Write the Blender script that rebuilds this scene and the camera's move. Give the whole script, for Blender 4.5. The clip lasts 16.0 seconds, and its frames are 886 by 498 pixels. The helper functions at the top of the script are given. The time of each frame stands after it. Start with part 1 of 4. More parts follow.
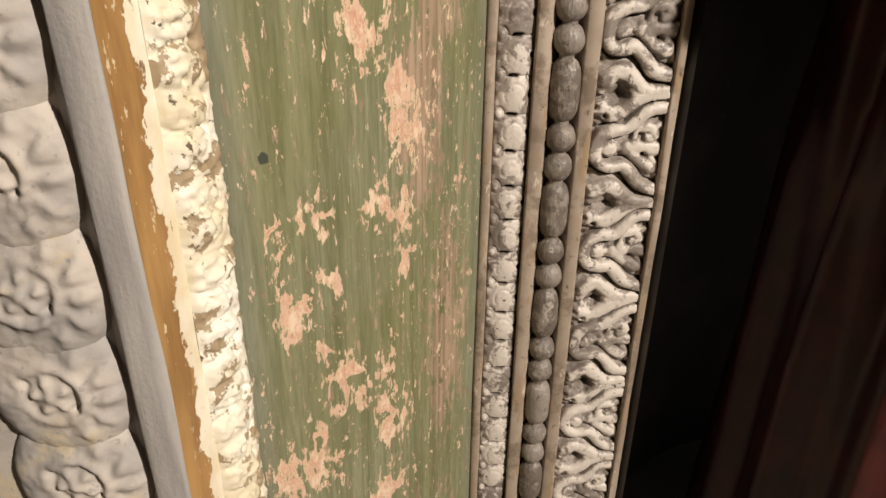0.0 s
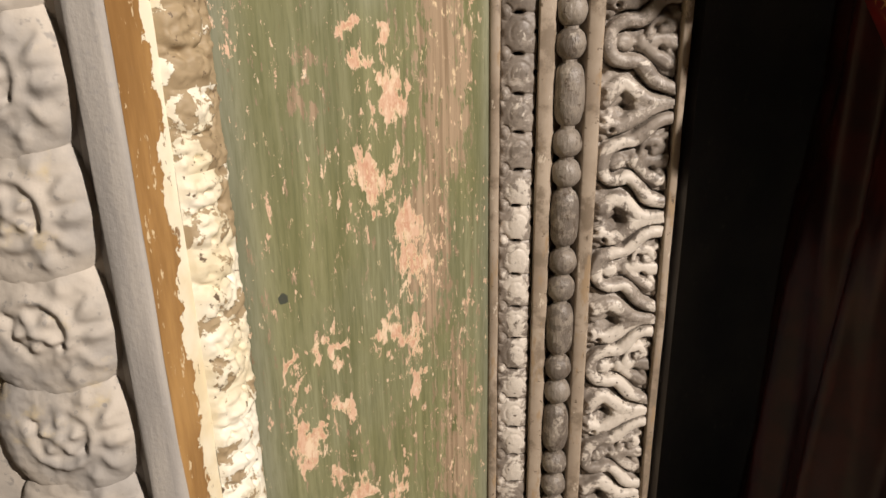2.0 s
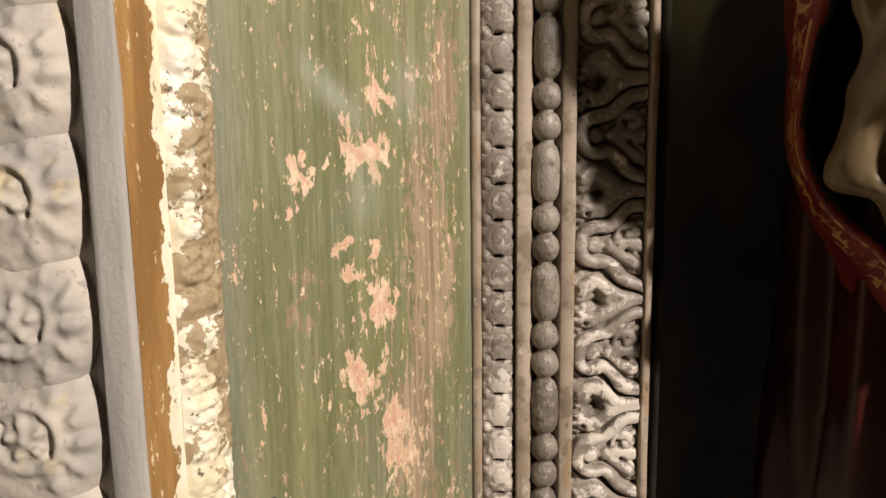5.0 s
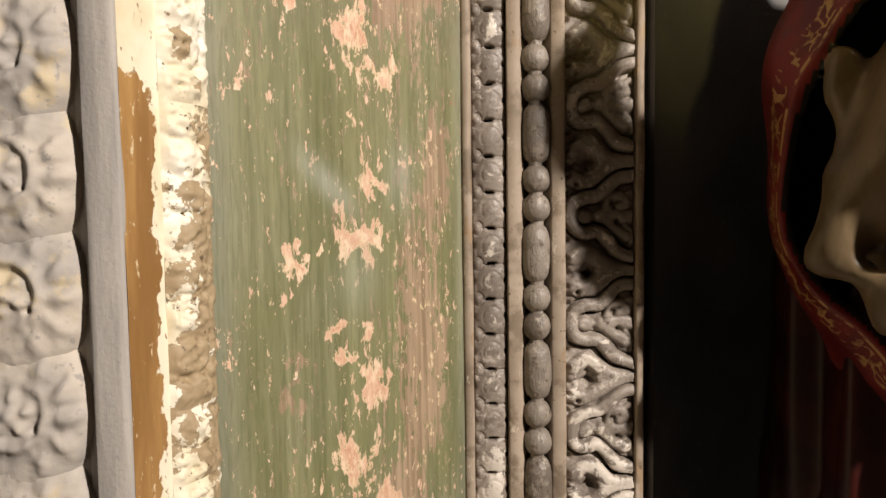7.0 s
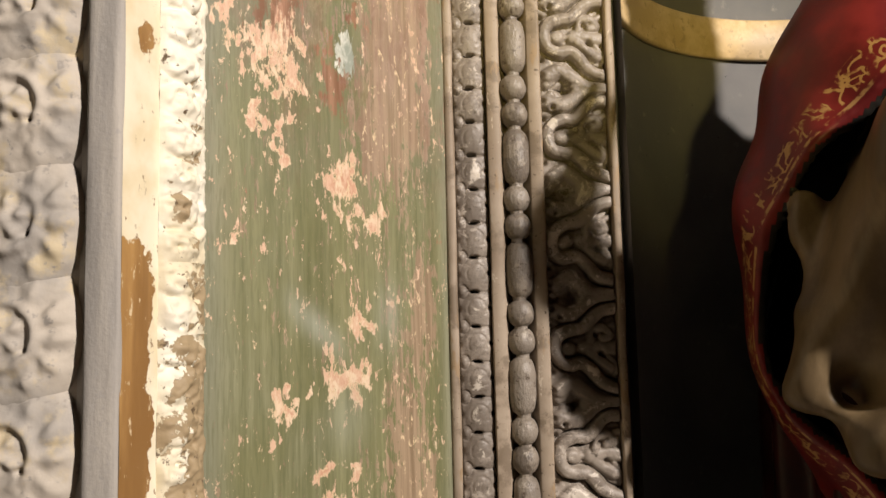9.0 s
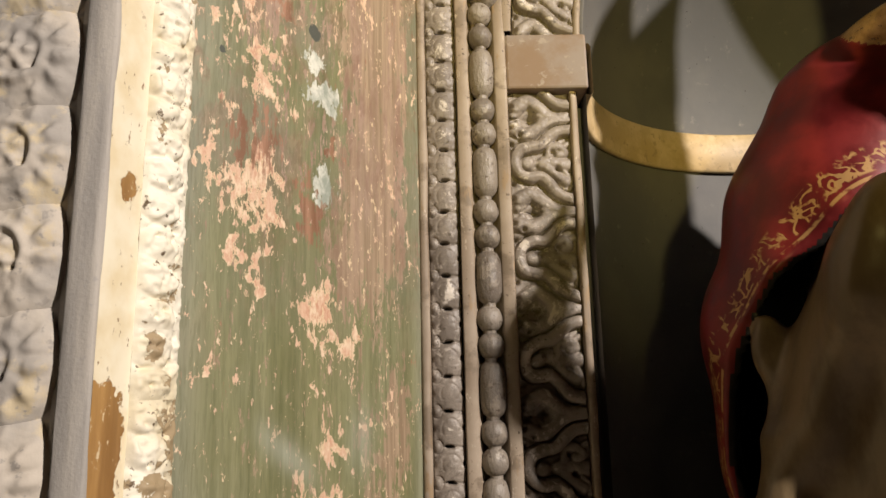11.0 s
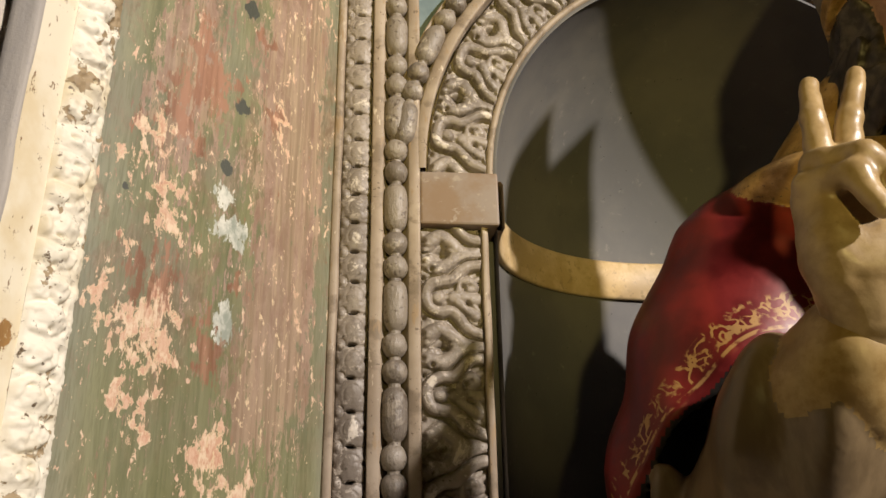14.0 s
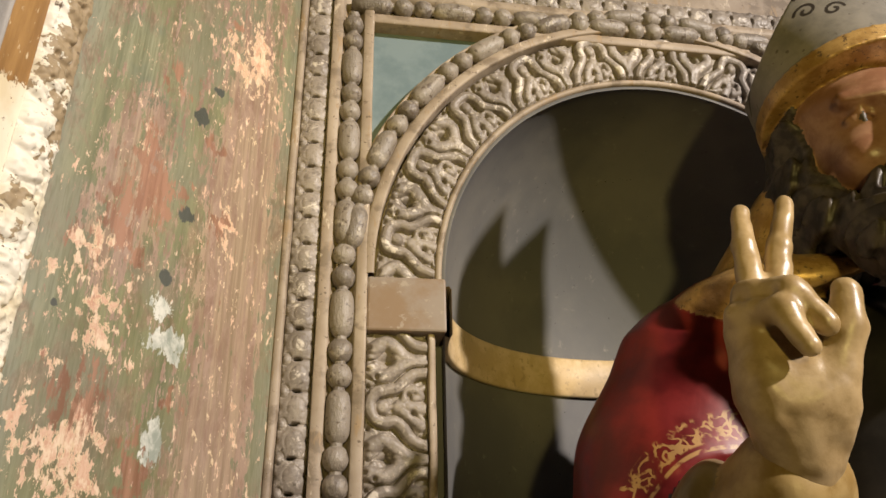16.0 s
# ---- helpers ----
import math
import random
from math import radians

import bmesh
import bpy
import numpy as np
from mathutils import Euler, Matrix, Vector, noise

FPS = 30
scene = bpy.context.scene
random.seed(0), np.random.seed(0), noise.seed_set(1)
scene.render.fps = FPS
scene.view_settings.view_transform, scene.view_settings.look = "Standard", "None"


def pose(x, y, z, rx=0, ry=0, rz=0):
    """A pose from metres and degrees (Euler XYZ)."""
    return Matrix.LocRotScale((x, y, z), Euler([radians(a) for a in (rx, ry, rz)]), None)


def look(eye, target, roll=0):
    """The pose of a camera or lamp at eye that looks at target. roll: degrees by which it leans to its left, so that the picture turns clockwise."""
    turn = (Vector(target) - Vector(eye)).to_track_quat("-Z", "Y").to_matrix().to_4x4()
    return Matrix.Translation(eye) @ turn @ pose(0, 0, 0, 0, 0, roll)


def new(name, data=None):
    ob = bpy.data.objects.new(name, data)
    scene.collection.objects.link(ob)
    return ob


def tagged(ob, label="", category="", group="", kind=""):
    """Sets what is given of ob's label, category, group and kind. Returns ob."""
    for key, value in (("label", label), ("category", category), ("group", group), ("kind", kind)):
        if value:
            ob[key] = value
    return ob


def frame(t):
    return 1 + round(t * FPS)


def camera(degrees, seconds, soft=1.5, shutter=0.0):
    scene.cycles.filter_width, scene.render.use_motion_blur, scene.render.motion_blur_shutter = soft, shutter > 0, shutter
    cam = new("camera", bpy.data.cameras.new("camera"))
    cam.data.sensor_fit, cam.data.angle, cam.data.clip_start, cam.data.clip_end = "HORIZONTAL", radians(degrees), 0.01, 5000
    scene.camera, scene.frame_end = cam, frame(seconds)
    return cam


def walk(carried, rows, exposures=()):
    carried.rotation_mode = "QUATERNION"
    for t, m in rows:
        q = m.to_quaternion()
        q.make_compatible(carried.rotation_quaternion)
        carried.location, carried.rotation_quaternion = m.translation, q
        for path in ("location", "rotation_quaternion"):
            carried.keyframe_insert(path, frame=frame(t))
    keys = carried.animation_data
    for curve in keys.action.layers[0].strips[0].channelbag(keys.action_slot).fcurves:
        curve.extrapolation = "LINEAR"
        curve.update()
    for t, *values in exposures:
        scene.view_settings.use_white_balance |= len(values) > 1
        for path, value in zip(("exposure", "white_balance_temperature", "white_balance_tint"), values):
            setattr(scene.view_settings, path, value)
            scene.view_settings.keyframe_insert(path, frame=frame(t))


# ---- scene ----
cam = camera(65.24, 16.0)
# seconds, eye x y z, then yaw to the right, pitch up and roll in degrees
PATH = [
    (0, 0.1424, -0.6502, 0.9869, 1.03, -26.31, 0.67),
    (0.5, 0.1502, -0.6608, 1.0026, 0.61, -24.46, 0.31),
    (1, 0.1525, -0.6680, 1.0131, -0.24, -22.64, -0.35),
    (1.5, 0.1531, -0.6710, 1.0248, -0.73, -20.90, -0.74),
    (2, 0.1543, -0.6720, 1.0352, -0.87, -19.16, -1.06),
    (2.5, 0.1552, -0.6712, 1.0480, -0.69, -17.58, -1.06),
    (3, 0.1571, -0.6767, 1.0579, -0.47, -15.89, -0.94),
    (3.5, 0.1546, -0.6824, 1.0703, -0.09, -14.14, -0.76),
    (4, 0.1539, -0.6898, 1.0810, 0.33, -11.86, -0.77),
    (6.5, 0.1675, -0.7123, 1.1245, 0.08, -4.62, -0.59),
    (7, 0.1677, -0.7150, 1.1275, 0.19, -3.47, -0.82),
    (7.5, 0.1665, -0.7191, 1.1360, 0.37, -1.45, -1.00),
    (8, 0.1699, -0.7248, 1.1411, 0.52, 0.75, -1.07),
    (8.5, 0.1723, -0.7309, 1.1517, 1.16, 2.76, -1.48),
    (9, 0.1757, -0.7383, 1.1635, 0.79, 4.79, -1.41),
    (9.5, 0.1812, -0.7421, 1.1740, 0.75, 6.39, -1.39),
    (10, 0.1884, -0.7508, 1.1843, 0.69, 8.02, -1.61),
    (12.5, 0.2155, -0.7751, 1.2293, 3.47, 15.65, -0.72),
    (13, 0.2229, -0.7772, 1.2369, 4.54, 16.75, -0.84),
    (13.5, 0.2311, -0.7789, 1.2436, 5.44, 17.82, -1.18),
    (14, 0.2344, -0.7804, 1.2507, 6.54, 18.74, -0.96),
    (14.5, 0.2388, -0.7834, 1.2607, 7.55, 19.94, -1.15),
    (15, 0.2412, -0.7871, 1.2722, 8.19, 21.27, -1.42),
    (15.5, 0.2515, -0.7913, 1.2830, 8.96, 22.76, -1.36),
    (16, 0.2590, -0.7965, 1.2948, 9.46, 24.34, -1.25),
]


def aimed(x, y, z, yaw, pitch, roll):
    a, b = radians(yaw), radians(pitch)
    way = Vector((math.sin(a) * math.cos(b), math.cos(a) * math.cos(b), math.sin(b)))
    return look((x, y, z), Vector((x, y, z)) + way, roll)


walk(cam, [(row[0], aimed(*row[1:])) for row in PATH],
     exposures=[(0.0, 0.13), (3.5, 0.16), (7.0, 0.12), (10.0, -0.04), (12.5, -0.18), (14.0, -0.22), (16.0, -0.18)])

# ---- light: one spotlight high to the right, a weaker one, the dim church ----
world = bpy.data.worlds.new("church_gloom")
scene.world = world
world.use_nodes = True
world.node_tree.nodes["Background"].inputs[0].default_value = (1.0, 0.86, 0.68, 1)
world.node_tree.nodes["Background"].inputs[1].default_value = 0.008


def spot(name, eye, target, watts, colour, size, cone, blend):
    lamp = bpy.data.lights.new(name, "SPOT")
    lamp.energy, lamp.color, lamp.shadow_soft_size = watts, colour, size
    lamp.spot_size, lamp.spot_blend = radians(cone), blend
    ob = new(name, lamp)
    ob.matrix_world = look(eye, target)
    return ob


spot("key_spot", (2.48, -2.46, 2.82), (0.25, 0.0, 0.50), 850, (1.0, 0.89, 0.80), 0.06, 62, 0.6)
spot("front_spot", (0.25, -2.6, 1.48), (0.50, 0.0, 1.79), 130, (1.0, 0.79, 0.24), 0.06, 26, 0.9)

# ---- sizes of the place ----
XN, ZS = 0.733, 1.622            # middle of the niche, springing of its arch
R_IN, R_BEAD = 0.341, 0.4585      # inner edge of the arch, its bead moulding
R_NICHE = 0.338
PITCH, Z0 = 0.1148, 1.0          # carved leaves up the jamb
Z_BOT, Z_TOP = 0.004, 2.30
Z_IMP0, Z_IMP1 = 1.549, 1.619    # impost block and the gilt band of the niche
Z_ROW = 2.056                    # upper bead row


# ---- materials ----
def nodes_of(name):
    m = bpy.data.materials.new(name)
    m.use_nodes = True
    t = m.node_tree
    t.nodes.clear()
    out = t.nodes.new("ShaderNodeOutputMaterial")
    bsdf = t.nodes.new("ShaderNodeBsdfPrincipled")
    t.links.new(bsdf.outputs[0], out.inputs[0])
    return m, t, bsdf


class Net:
    """Short hand for shader nodes."""

    def __init__(self, name):
        self.mat, self.t, self.bsdf = nodes_of(name)
        self.obj = self.t.nodes.new("ShaderNodeNewGeometry").outputs["Position"]

    def put(self, socket, value):
        if hasattr(value, "is_output"):
            self.t.links.new(value, socket)
        elif isinstance(value, tuple) and len(value) == 3 and socket.type == "RGBA":
            socket.default_value = (*value, 1)
        else:
            socket.default_value = value

    def scaled(self, x, y, z):
        n = self.t.nodes.new("ShaderNodeVectorMath")
        n.operation = "MULTIPLY"
        self.put(n.inputs[0], self.obj)
        n.inputs[1].default_value = (x, y, z)
        return n.outputs[0]

    def noise(self, scale, detail=4, rough=0.55, stretch=(1, 1, 1), warp=0.0):
        n = self.t.nodes.new("ShaderNodeTexNoise")
        self.put(n.inputs["Vector"], self.scaled(*stretch))
        n.inputs["Scale"].default_value, n.inputs["Detail"].default_value = scale, detail
        n.inputs["Roughness"].default_value, n.inputs["Distortion"].default_value = rough, warp
        return n.outputs[0]

    def math(self, op, a, b=0.0, c=0.0):
        n = self.t.nodes.new("ShaderNodeMath")
        n.operation = op
        for s, v in zip(n.inputs, (a, b, c)):
            self.put(s, v)
        return n.outputs[0]

    def step(self, value, lo, hi, a=0.0, b=1.0):
        n = self.t.nodes.new("ShaderNodeMapRange")
        n.interpolation_type = "SMOOTHSTEP"
        for s, v in zip(n.inputs, (value, lo, hi, a, b)):
            self.put(s, v)
        return n.outputs[0]

    def mix(self, fac, a, b, kind="MIX"):
        n = self.t.nodes.new("ShaderNodeMix")
        n.data_type, n.blend_type = "RGBA", kind
        self.put(n.inputs[0], fac)
        self.put(n.inputs[6], a)
        self.put(n.inputs[7], b)
        return n.outputs[2]

    def attr(self, name):
        n = self.t.nodes.new("ShaderNodeAttribute")
        n.attribute_name = name
        return n.outputs["Fac"]

    def pick(self):
        return self.t.nodes.new("ShaderNodeObjectInfo").outputs["Random"]

    def bump(self, height, strength=0.4, dist=0.002):
        n = self.t.nodes.new("ShaderNodeBump")
        n.inputs["Strength"].default_value, n.inputs["Distance"].default_value = strength, dist
        self.put(n.inputs["Height"], height)
        self.t.links.new(n.outputs[0], self.bsdf.inputs["Normal"])

    def done(self, colour, rough=0.6, metal=0.0, spec=0.4):
        self.put(self.bsdf.inputs["Base Color"], colour)
        self.put(self.bsdf.inputs["Roughness"], rough)
        self.put(self.bsdf.inputs["Metallic"], metal)
        self.put(self.bsdf.inputs["Specular IOR Level"], spec)
        return self.mat


def plaster_grey():
    n = Net("grey_distemper")
    big, fine = n.noise(14, 5), n.noise(140, 4)
    c = n.mix(n.step(big, 0.40, 0.60), (0.36, 0.335, 0.305), (0.50, 0.45, 0.385))
    c = n.mix(n.step(n.noise(26, 6, 0.65), 0.53, 0.66), c, (0.53, 0.45, 0.31))
    c = n.mix(n.step(fine, 0.60, 0.70), c, (0.33, 0.305, 0.275))
    n.bump(n.math("ADD", n.math("MULTIPLY", fine, 0.3), n.noise(45, 5)), 0.5, 0.002)
    return n.done(c, 0.75, spec=0.25)


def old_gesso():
    """Dusty, once silvered carving of the jamb: grey, worn pale and brown."""
    n = Net("dusty_gesso")
    big, mid, fine = n.noise(7, 5, 0.6), n.noise(55, 7, 0.72), n.noise(260, 4)
    c = n.mix(n.step(big, 0.40, 0.60), (0.18, 0.152, 0.126), (0.29, 0.250, 0.210))
    c = n.mix(n.math("MULTIPLY", n.step(mid, 0.50, 0.60), 0.6), c, (0.13, 0.105, 0.082))
    c = n.mix(n.math("MULTIPLY", n.step(n.noise(85, 7, 0.75, warp=0.4), 0.53, 0.60), n.step(n.noise(9, 4), 0.46, 0.60, 0.05, 0.85)), c, (0.50, 0.445, 0.385))
    split = n.t.nodes.new("ShaderNodeSeparateXYZ")
    n.put(split.inputs[0], n.obj)
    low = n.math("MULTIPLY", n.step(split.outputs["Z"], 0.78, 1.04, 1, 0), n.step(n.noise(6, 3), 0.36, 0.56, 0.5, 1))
    # paler spots grow with carving height and below about 1 m
    pale_mask = n.math("ADD", n.math("ADD", n.math("MULTIPLY", n.attr("relief"), 0.27), n.math("MULTIPLY", low, 0.17)), n.noise(30, 7, 0.72, warp=0.5))
    c = n.mix(n.math("MULTIPLY", n.step(pale_mask, 0.80, 0.86), 0.8), c, (0.66, 0.60, 0.52))
    c = n.mix(n.step(n.noise(140, 5), 0.63, 0.70), c, (0.11, 0.09, 0.07))
    n.bump(n.math("ADD", n.math("MULTIPLY", fine, 0.5), n.math("MULTIPLY", mid, 0.9)), 0.45, 0.0016)
    return n.done(c, n.step(mid, 0.35, 0.65, 0.40, 0.58), spec=0.45)


def old_cream(name="cream_ground"):
    n = Net(name)
    big, mid = n.noise(10, 5, 0.6), n.noise(60, 5, 0.6, (1, 1, 0.3))
    c = n.mix(n.step(big, 0.35, 0.65), (0.27, 0.212, 0.155), (0.38, 0.312, 0.24))
    c = n.mix(n.step(n.noise(22, 6, 0.65), 0.50, 0.62), c, (0.20, 0.155, 0.11))
    c = n.mix(n.step(mid, 0.58, 0.66), c, (0.30, 0.215, 0.13))
    c = n.mix(n.step(n.noise(120, 6, 0.72), 0.62, 0.66), c, (0.12, 0.085, 0.055))
    c = n.mix(n.step(n.noise(48, 7, 0.74, (1, 1, 0.4)), 0.60, 0.64), c, (0.56, 0.48, 0.38))
    n.bump(mid, 0.4, 0.0012)
    return n.done(c, 0.6)


def bead_mat():
    n = Net("worn_silvered_bead")
    mid, fine = n.noise(70, 5, 0.65), n.noise(300, 3, 0.6, (1, 1, 0.35))
    c = n.mix(n.pick(), (0.13, 0.108, 0.088), (0.28, 0.245, 0.205))
    c = n.mix(n.step(mid, 0.49, 0.58), c, (0.25, 0.215, 0.175))
    c = n.mix(n.step(n.noise(34, 7, 0.72), 0.58, 0.66), c, (0.42, 0.375, 0.315))
    c = n.mix(n.step(n.noise(110, 6, 0.7), 0.57, 0.63), c, (0.10, 0.075, 0.055))
    n.bump(n.math("ADD", fine, mid), 0.7, 0.002)
    return n.done(c, 0.45, spec=0.5)


def ochre_strip():
    n = Net("ochre_under_cream")
    peel = n.attr("peel")
    edge = n.math("ADD", peel, n.math("MULTIPLY", n.math("SUBTRACT", n.noise(55, 7, 0.7), 0.5), 1.7))
    ochre = n.mix(n.step(n.noise(40, 5, 0.6, (1, 1, 0.15)), 0.35, 0.7), (0.24, 0.125, 0.040), (0.43, 0.25, 0.09))
    ochre = n.mix(n.step(n.noise(150, 5, 0.7, (1, 1, 0.35)), 0.62, 0.65), ochre, (0.62, 0.50, 0.32))
    cream = n.mix(n.step(n.noise(22, 5), 0.4, 0.7), (0.80, 0.74, 0.58), (0.70, 0.60, 0.40))
    cream = n.mix(n.step(n.noise(120, 6, 0.7, (1, 1, 0.5)), 0.62, 0.65), cream, (0.22, 0.13, 0.06))
    cut = n.step(edge, 0.48, 0.50)
    n.bump(n.math("ADD", n.math("MULTIPLY", cut, -1.0), n.math("MULTIPLY", n.noise(60, 5), 0.4)), 0.5, 0.0012)
    return n.done(n.mix(cut, cream, ochre), 0.5)


def cream_carving():
    n = Net("cream_carving")
    a = n.noise(34, 6, 0.65)
    worn = n.math("ADD", a, n.math("ADD", 0.06, n.math("MULTIPLY", n.attr("peel"), 0.34)))
    c = n.mix(n.step(n.noise(15, 5), 0.4, 0.7), (0.80, 0.76, 0.64), (0.66, 0.58, 0.40))
    c = n.mix(n.step(worn, 0.66, 0.68), c, (0.34, 0.26, 0.155))
    c = n.mix(n.step(n.noise(100, 6, 0.7), 0.61, 0.65), c, (0.14, 0.10, 0.06))
    n.bump(n.math("ADD", n.noise(110, 4), n.math("MULTIPLY", n.step(worn, 0.66, 0.68), -1.0)), 0.5, 0.0015)
    return n.done(c, 0.6)


def green_panel():
    """Old green paint flaking to salmon bole, pale ground and bare wood."""
    n = Net("flaking_green_paint")
    grain = n.noise(60, 6, 0.65, (1, 1, 0.045))
    grain2 = n.noise(190, 4, 0.6, (1, 1, 0.03))
    blot = n.noise(38, 8, 0.72, (1, 1, 0.5), 0.5)
    fleck = n.noise(150, 6, 0.7, (1, 1, 0.42), 0.3)
    tall = n.noise(58, 7, 0.72, (1, 1, 0.15), 0.35)
    c = n.mix(n.step(grain, 0.3, 0.7), (0.125, 0.130, 0.056), (0.232, 0.230, 0.115))
    c = n.mix(n.math("MULTIPLY", n.step(n.noise(210, 4, 0.65, (1, 1, 0.10)), 0.60, 0.68), 0.5), c, (0.33, 0.31, 0.18))
    c = n.mix(n.math("MULTIPLY", n.step(n.noise(34, 7, 0.76, (1, 1, 0.12)), 0.56, 0.68), 0.35), c, (0.085, 0.09, 0.042))
    c = n.mix(n.step(n.noise(7, 5), 0.4, 0.68), c, n.mix(n.step(grain2, 0.35, 0.65), (0.15, 0.155, 0.082), (0.25, 0.25, 0.15)))
    c = n.mix(n.math("MULTIPLY", n.step(n.noise(11, 4), 0.55, 0.75), n.attr("red")), c, (0.12, 0.14, 0.10))
    c = n.mix(n.math("MULTIPLY", n.attr("edge"), 0.8), c, n.mix(n.step(grain, 0.3, 0.7), (0.16, 0.165, 0.115), (0.25, 0.25, 0.18)))
    c = n.mix(n.math("MULTIPLY", n.attr("red"), n.step(n.noise(24, 7, 0.72, (1, 1, 0.5), 0.4), 0.47, 0.60, 0, 0.75)), c, n.mix(n.step(fleck, 0.42, 0.58), (0.18, 0.105, 0.065), (0.29, 0.205, 0.135)))
    c = n.mix(n.math("MULTIPLY", n.attr("red"), n.step(n.noise(9, 5), 0.45, 0.62, 0, 0.6)), c, (0.19, 0.18, 0.125))
    c = n.mix(n.math("MULTIPLY", n.step(n.noise(420, 3, 0.6, (1, 1, 0.10)), 0.45, 0.68), 0.40), c, (0.095, 0.105, 0.048))
    # bare wood and washed-out streaks
    bare = n.math("ADD", n.math("MULTIPLY", n.attr("bare"), 1.0), n.math("ADD", n.math("MULTIPLY", n.math("SUBTRACT", tall, 0.5), 2.4), n.math("MULTIPLY", n.math("SUBTRACT", n.noise(190, 6, 0.76, (1, 1, 0.26)), 0.5), 3.6)))
    wood = n.mix(n.step(grain2, 0.35, 0.65), (0.235, 0.165, 0.105), (0.375, 0.275, 0.185))
    wood = n.mix(n.math("MULTIPLY", n.attr("red"), n.step(tall, 0.42, 0.62)), wood, n.mix(n.step(blot, 0.4, 0.6), (0.225, 0.135, 0.098), (0.34, 0.235, 0.18)))
    isbare = n.math("MULTIPLY", n.step(bare, 0.50, 0.60), 0.92)
    c = n.mix(isbare, c, wood)
    # salmon patches with a pale rim
    amount = n.attr("peel")
    peel = n.math("ADD", amount, n.math("ADD", n.math("MULTIPLY", n.math("SUBTRACT", blot, 0.5), 2.2), n.math("MULTIPLY", n.math("SUBTRACT", fleck, 0.5), 2.9)))
    salmon = n.mix(n.step(fleck, 0.42, 0.62), (0.50, 0.265, 0.17), (0.62, 0.42, 0.295))
    salmon = n.mix(n.step(n.noise(70, 6, 0.74, (1, 1, 0.6)), 0.49, 0.60), salmon, (0.70, 0.55, 0.39))
    salmon = n.mix(n.math("MULTIPLY", n.step(grain2, 0.55, 0.68), 0.5), salmon, (0.42, 0.25, 0.15))
    c = n.mix(n.step(peel, 0.45, 0.50), c, (0.64, 0.48, 0.31))
    c = n.mix(n.step(n.math("ADD", peel, n.math("MULTIPLY", n.math("SUBTRACT", fleck, 0.5), 1.5)), 0.56, 0.66), c, salmon)
    # small flecks everywhere
    dots = n.math("ADD", n.noise(130, 6, 0.72, (1, 1, 0.45)), n.math("MULTIPLY", n.math("SUBTRACT", n.attr("bare"), n.math("MULTIPLY", n.attr("red"), 0.6)), 0.06))
    c = n.mix(n.step(dots, 0.645, 0.67), c, (0.62, 0.48, 0.31))
    red = n.math("ADD", n.math("ADD", n.math("MULTIPLY", n.attr("rub"), 0.25), n.math("MULTIPLY", n.attr("red"), 0.03)), n.math("ADD", n.math("MULTIPLY", n.noise(30, 7, 0.74, (1, 1, 0.4), 0.5), 0.55), n.math("MULTIPLY", n.noise(150, 6, 0.78, (1, 1, 0.22)), 0.85)))
    c = n.mix(n.math("MULTIPLY", n.step(red, 0.85, 0.93), 0.85), c, n.mix(n.step(grain, 0.4, 0.6), (0.19, 0.080, 0.042), (0.33, 0.165, 0.10)))
    white = n.math("ADD", n.attr("white"), n.math("MULTIPLY", n.math("SUBTRACT", fleck, 0.5), 2.4))
    c = n.mix(n.step(white, 0.48, 0.54), c, n.mix(n.step(blot, 0.4, 0.6), (0.27, 0.30, 0.25), (0.62, 0.62, 0.55)))
    dark = n.math("ADD", n.attr("dark"), n.math("MULTIPLY", n.math("SUBTRACT", fleck, 0.5), 1.6))
    c = n.mix(n.step(dark, 0.5, 0.6), c, (0.055, 0.06, 0.045))
    smear = n.math("MULTIPLY", n.attr("smear"), n.step(grain, 0.35, 0.65, 0.5, 0.9))
    c = n.mix(smear, c, (0.38, 0.40, 0.33))
    hgt = n.math("ADD", n.math("MULTIPLY", n.step(peel, 0.47, 0.52), -1.0), n.math("ADD", n.math("MULTIPLY", grain2, 0.8), n.math("MULTIPLY", isbare, -0.6)))
    n.bump(hgt, 0.35, 0.001)
    return n.done(c, n.step(grain, 0.3, 0.7, 0.42, 0.6), spec=0.4)


def niche_paint():
    n = Net("blue_grey_niche_paint")
    a, b = n.noise(5, 5), n.noise(45, 6, 0.65)
    c = n.mix(n.step(a, 0.35, 0.68), (0.098, 0.098, 0.100), (0.150, 0.144, 0.134))
    c = n.mix(n.step(b, 0.60, 0.76), c, (0.19, 0.18, 0.165))
    c = n.mix(n.step(n.noise(150, 3), 0.72, 0.74), c, (0.03, 0.028, 0.025))
    n.bump(b, 0.25, 0.0015)
    return n.done(c, 0.62, spec=0.3)


def simple(name, dark, light, scale=30, rough=0.5, metal=0.0, bump=0.25, stretch=(1, 1, 1), spec=0.4, speck=None):
    n = Net(name)
    a = n.noise(scale, 6, 0.62, stretch)
    c = n.mix(n.step(a, 0.38, 0.62), dark, light)
    if speck:
        c = n.mix(n.step(n.noise(scale * 3.3, 6, 0.7), 0.56, 0.64), c, speck)
    n.bump(n.math("ADD", a, n.math("MULTIPLY", n.noise(scale * 5, 3), 0.4)), bump, 0.0015)
    return n.done(c, rough, metal, spec)


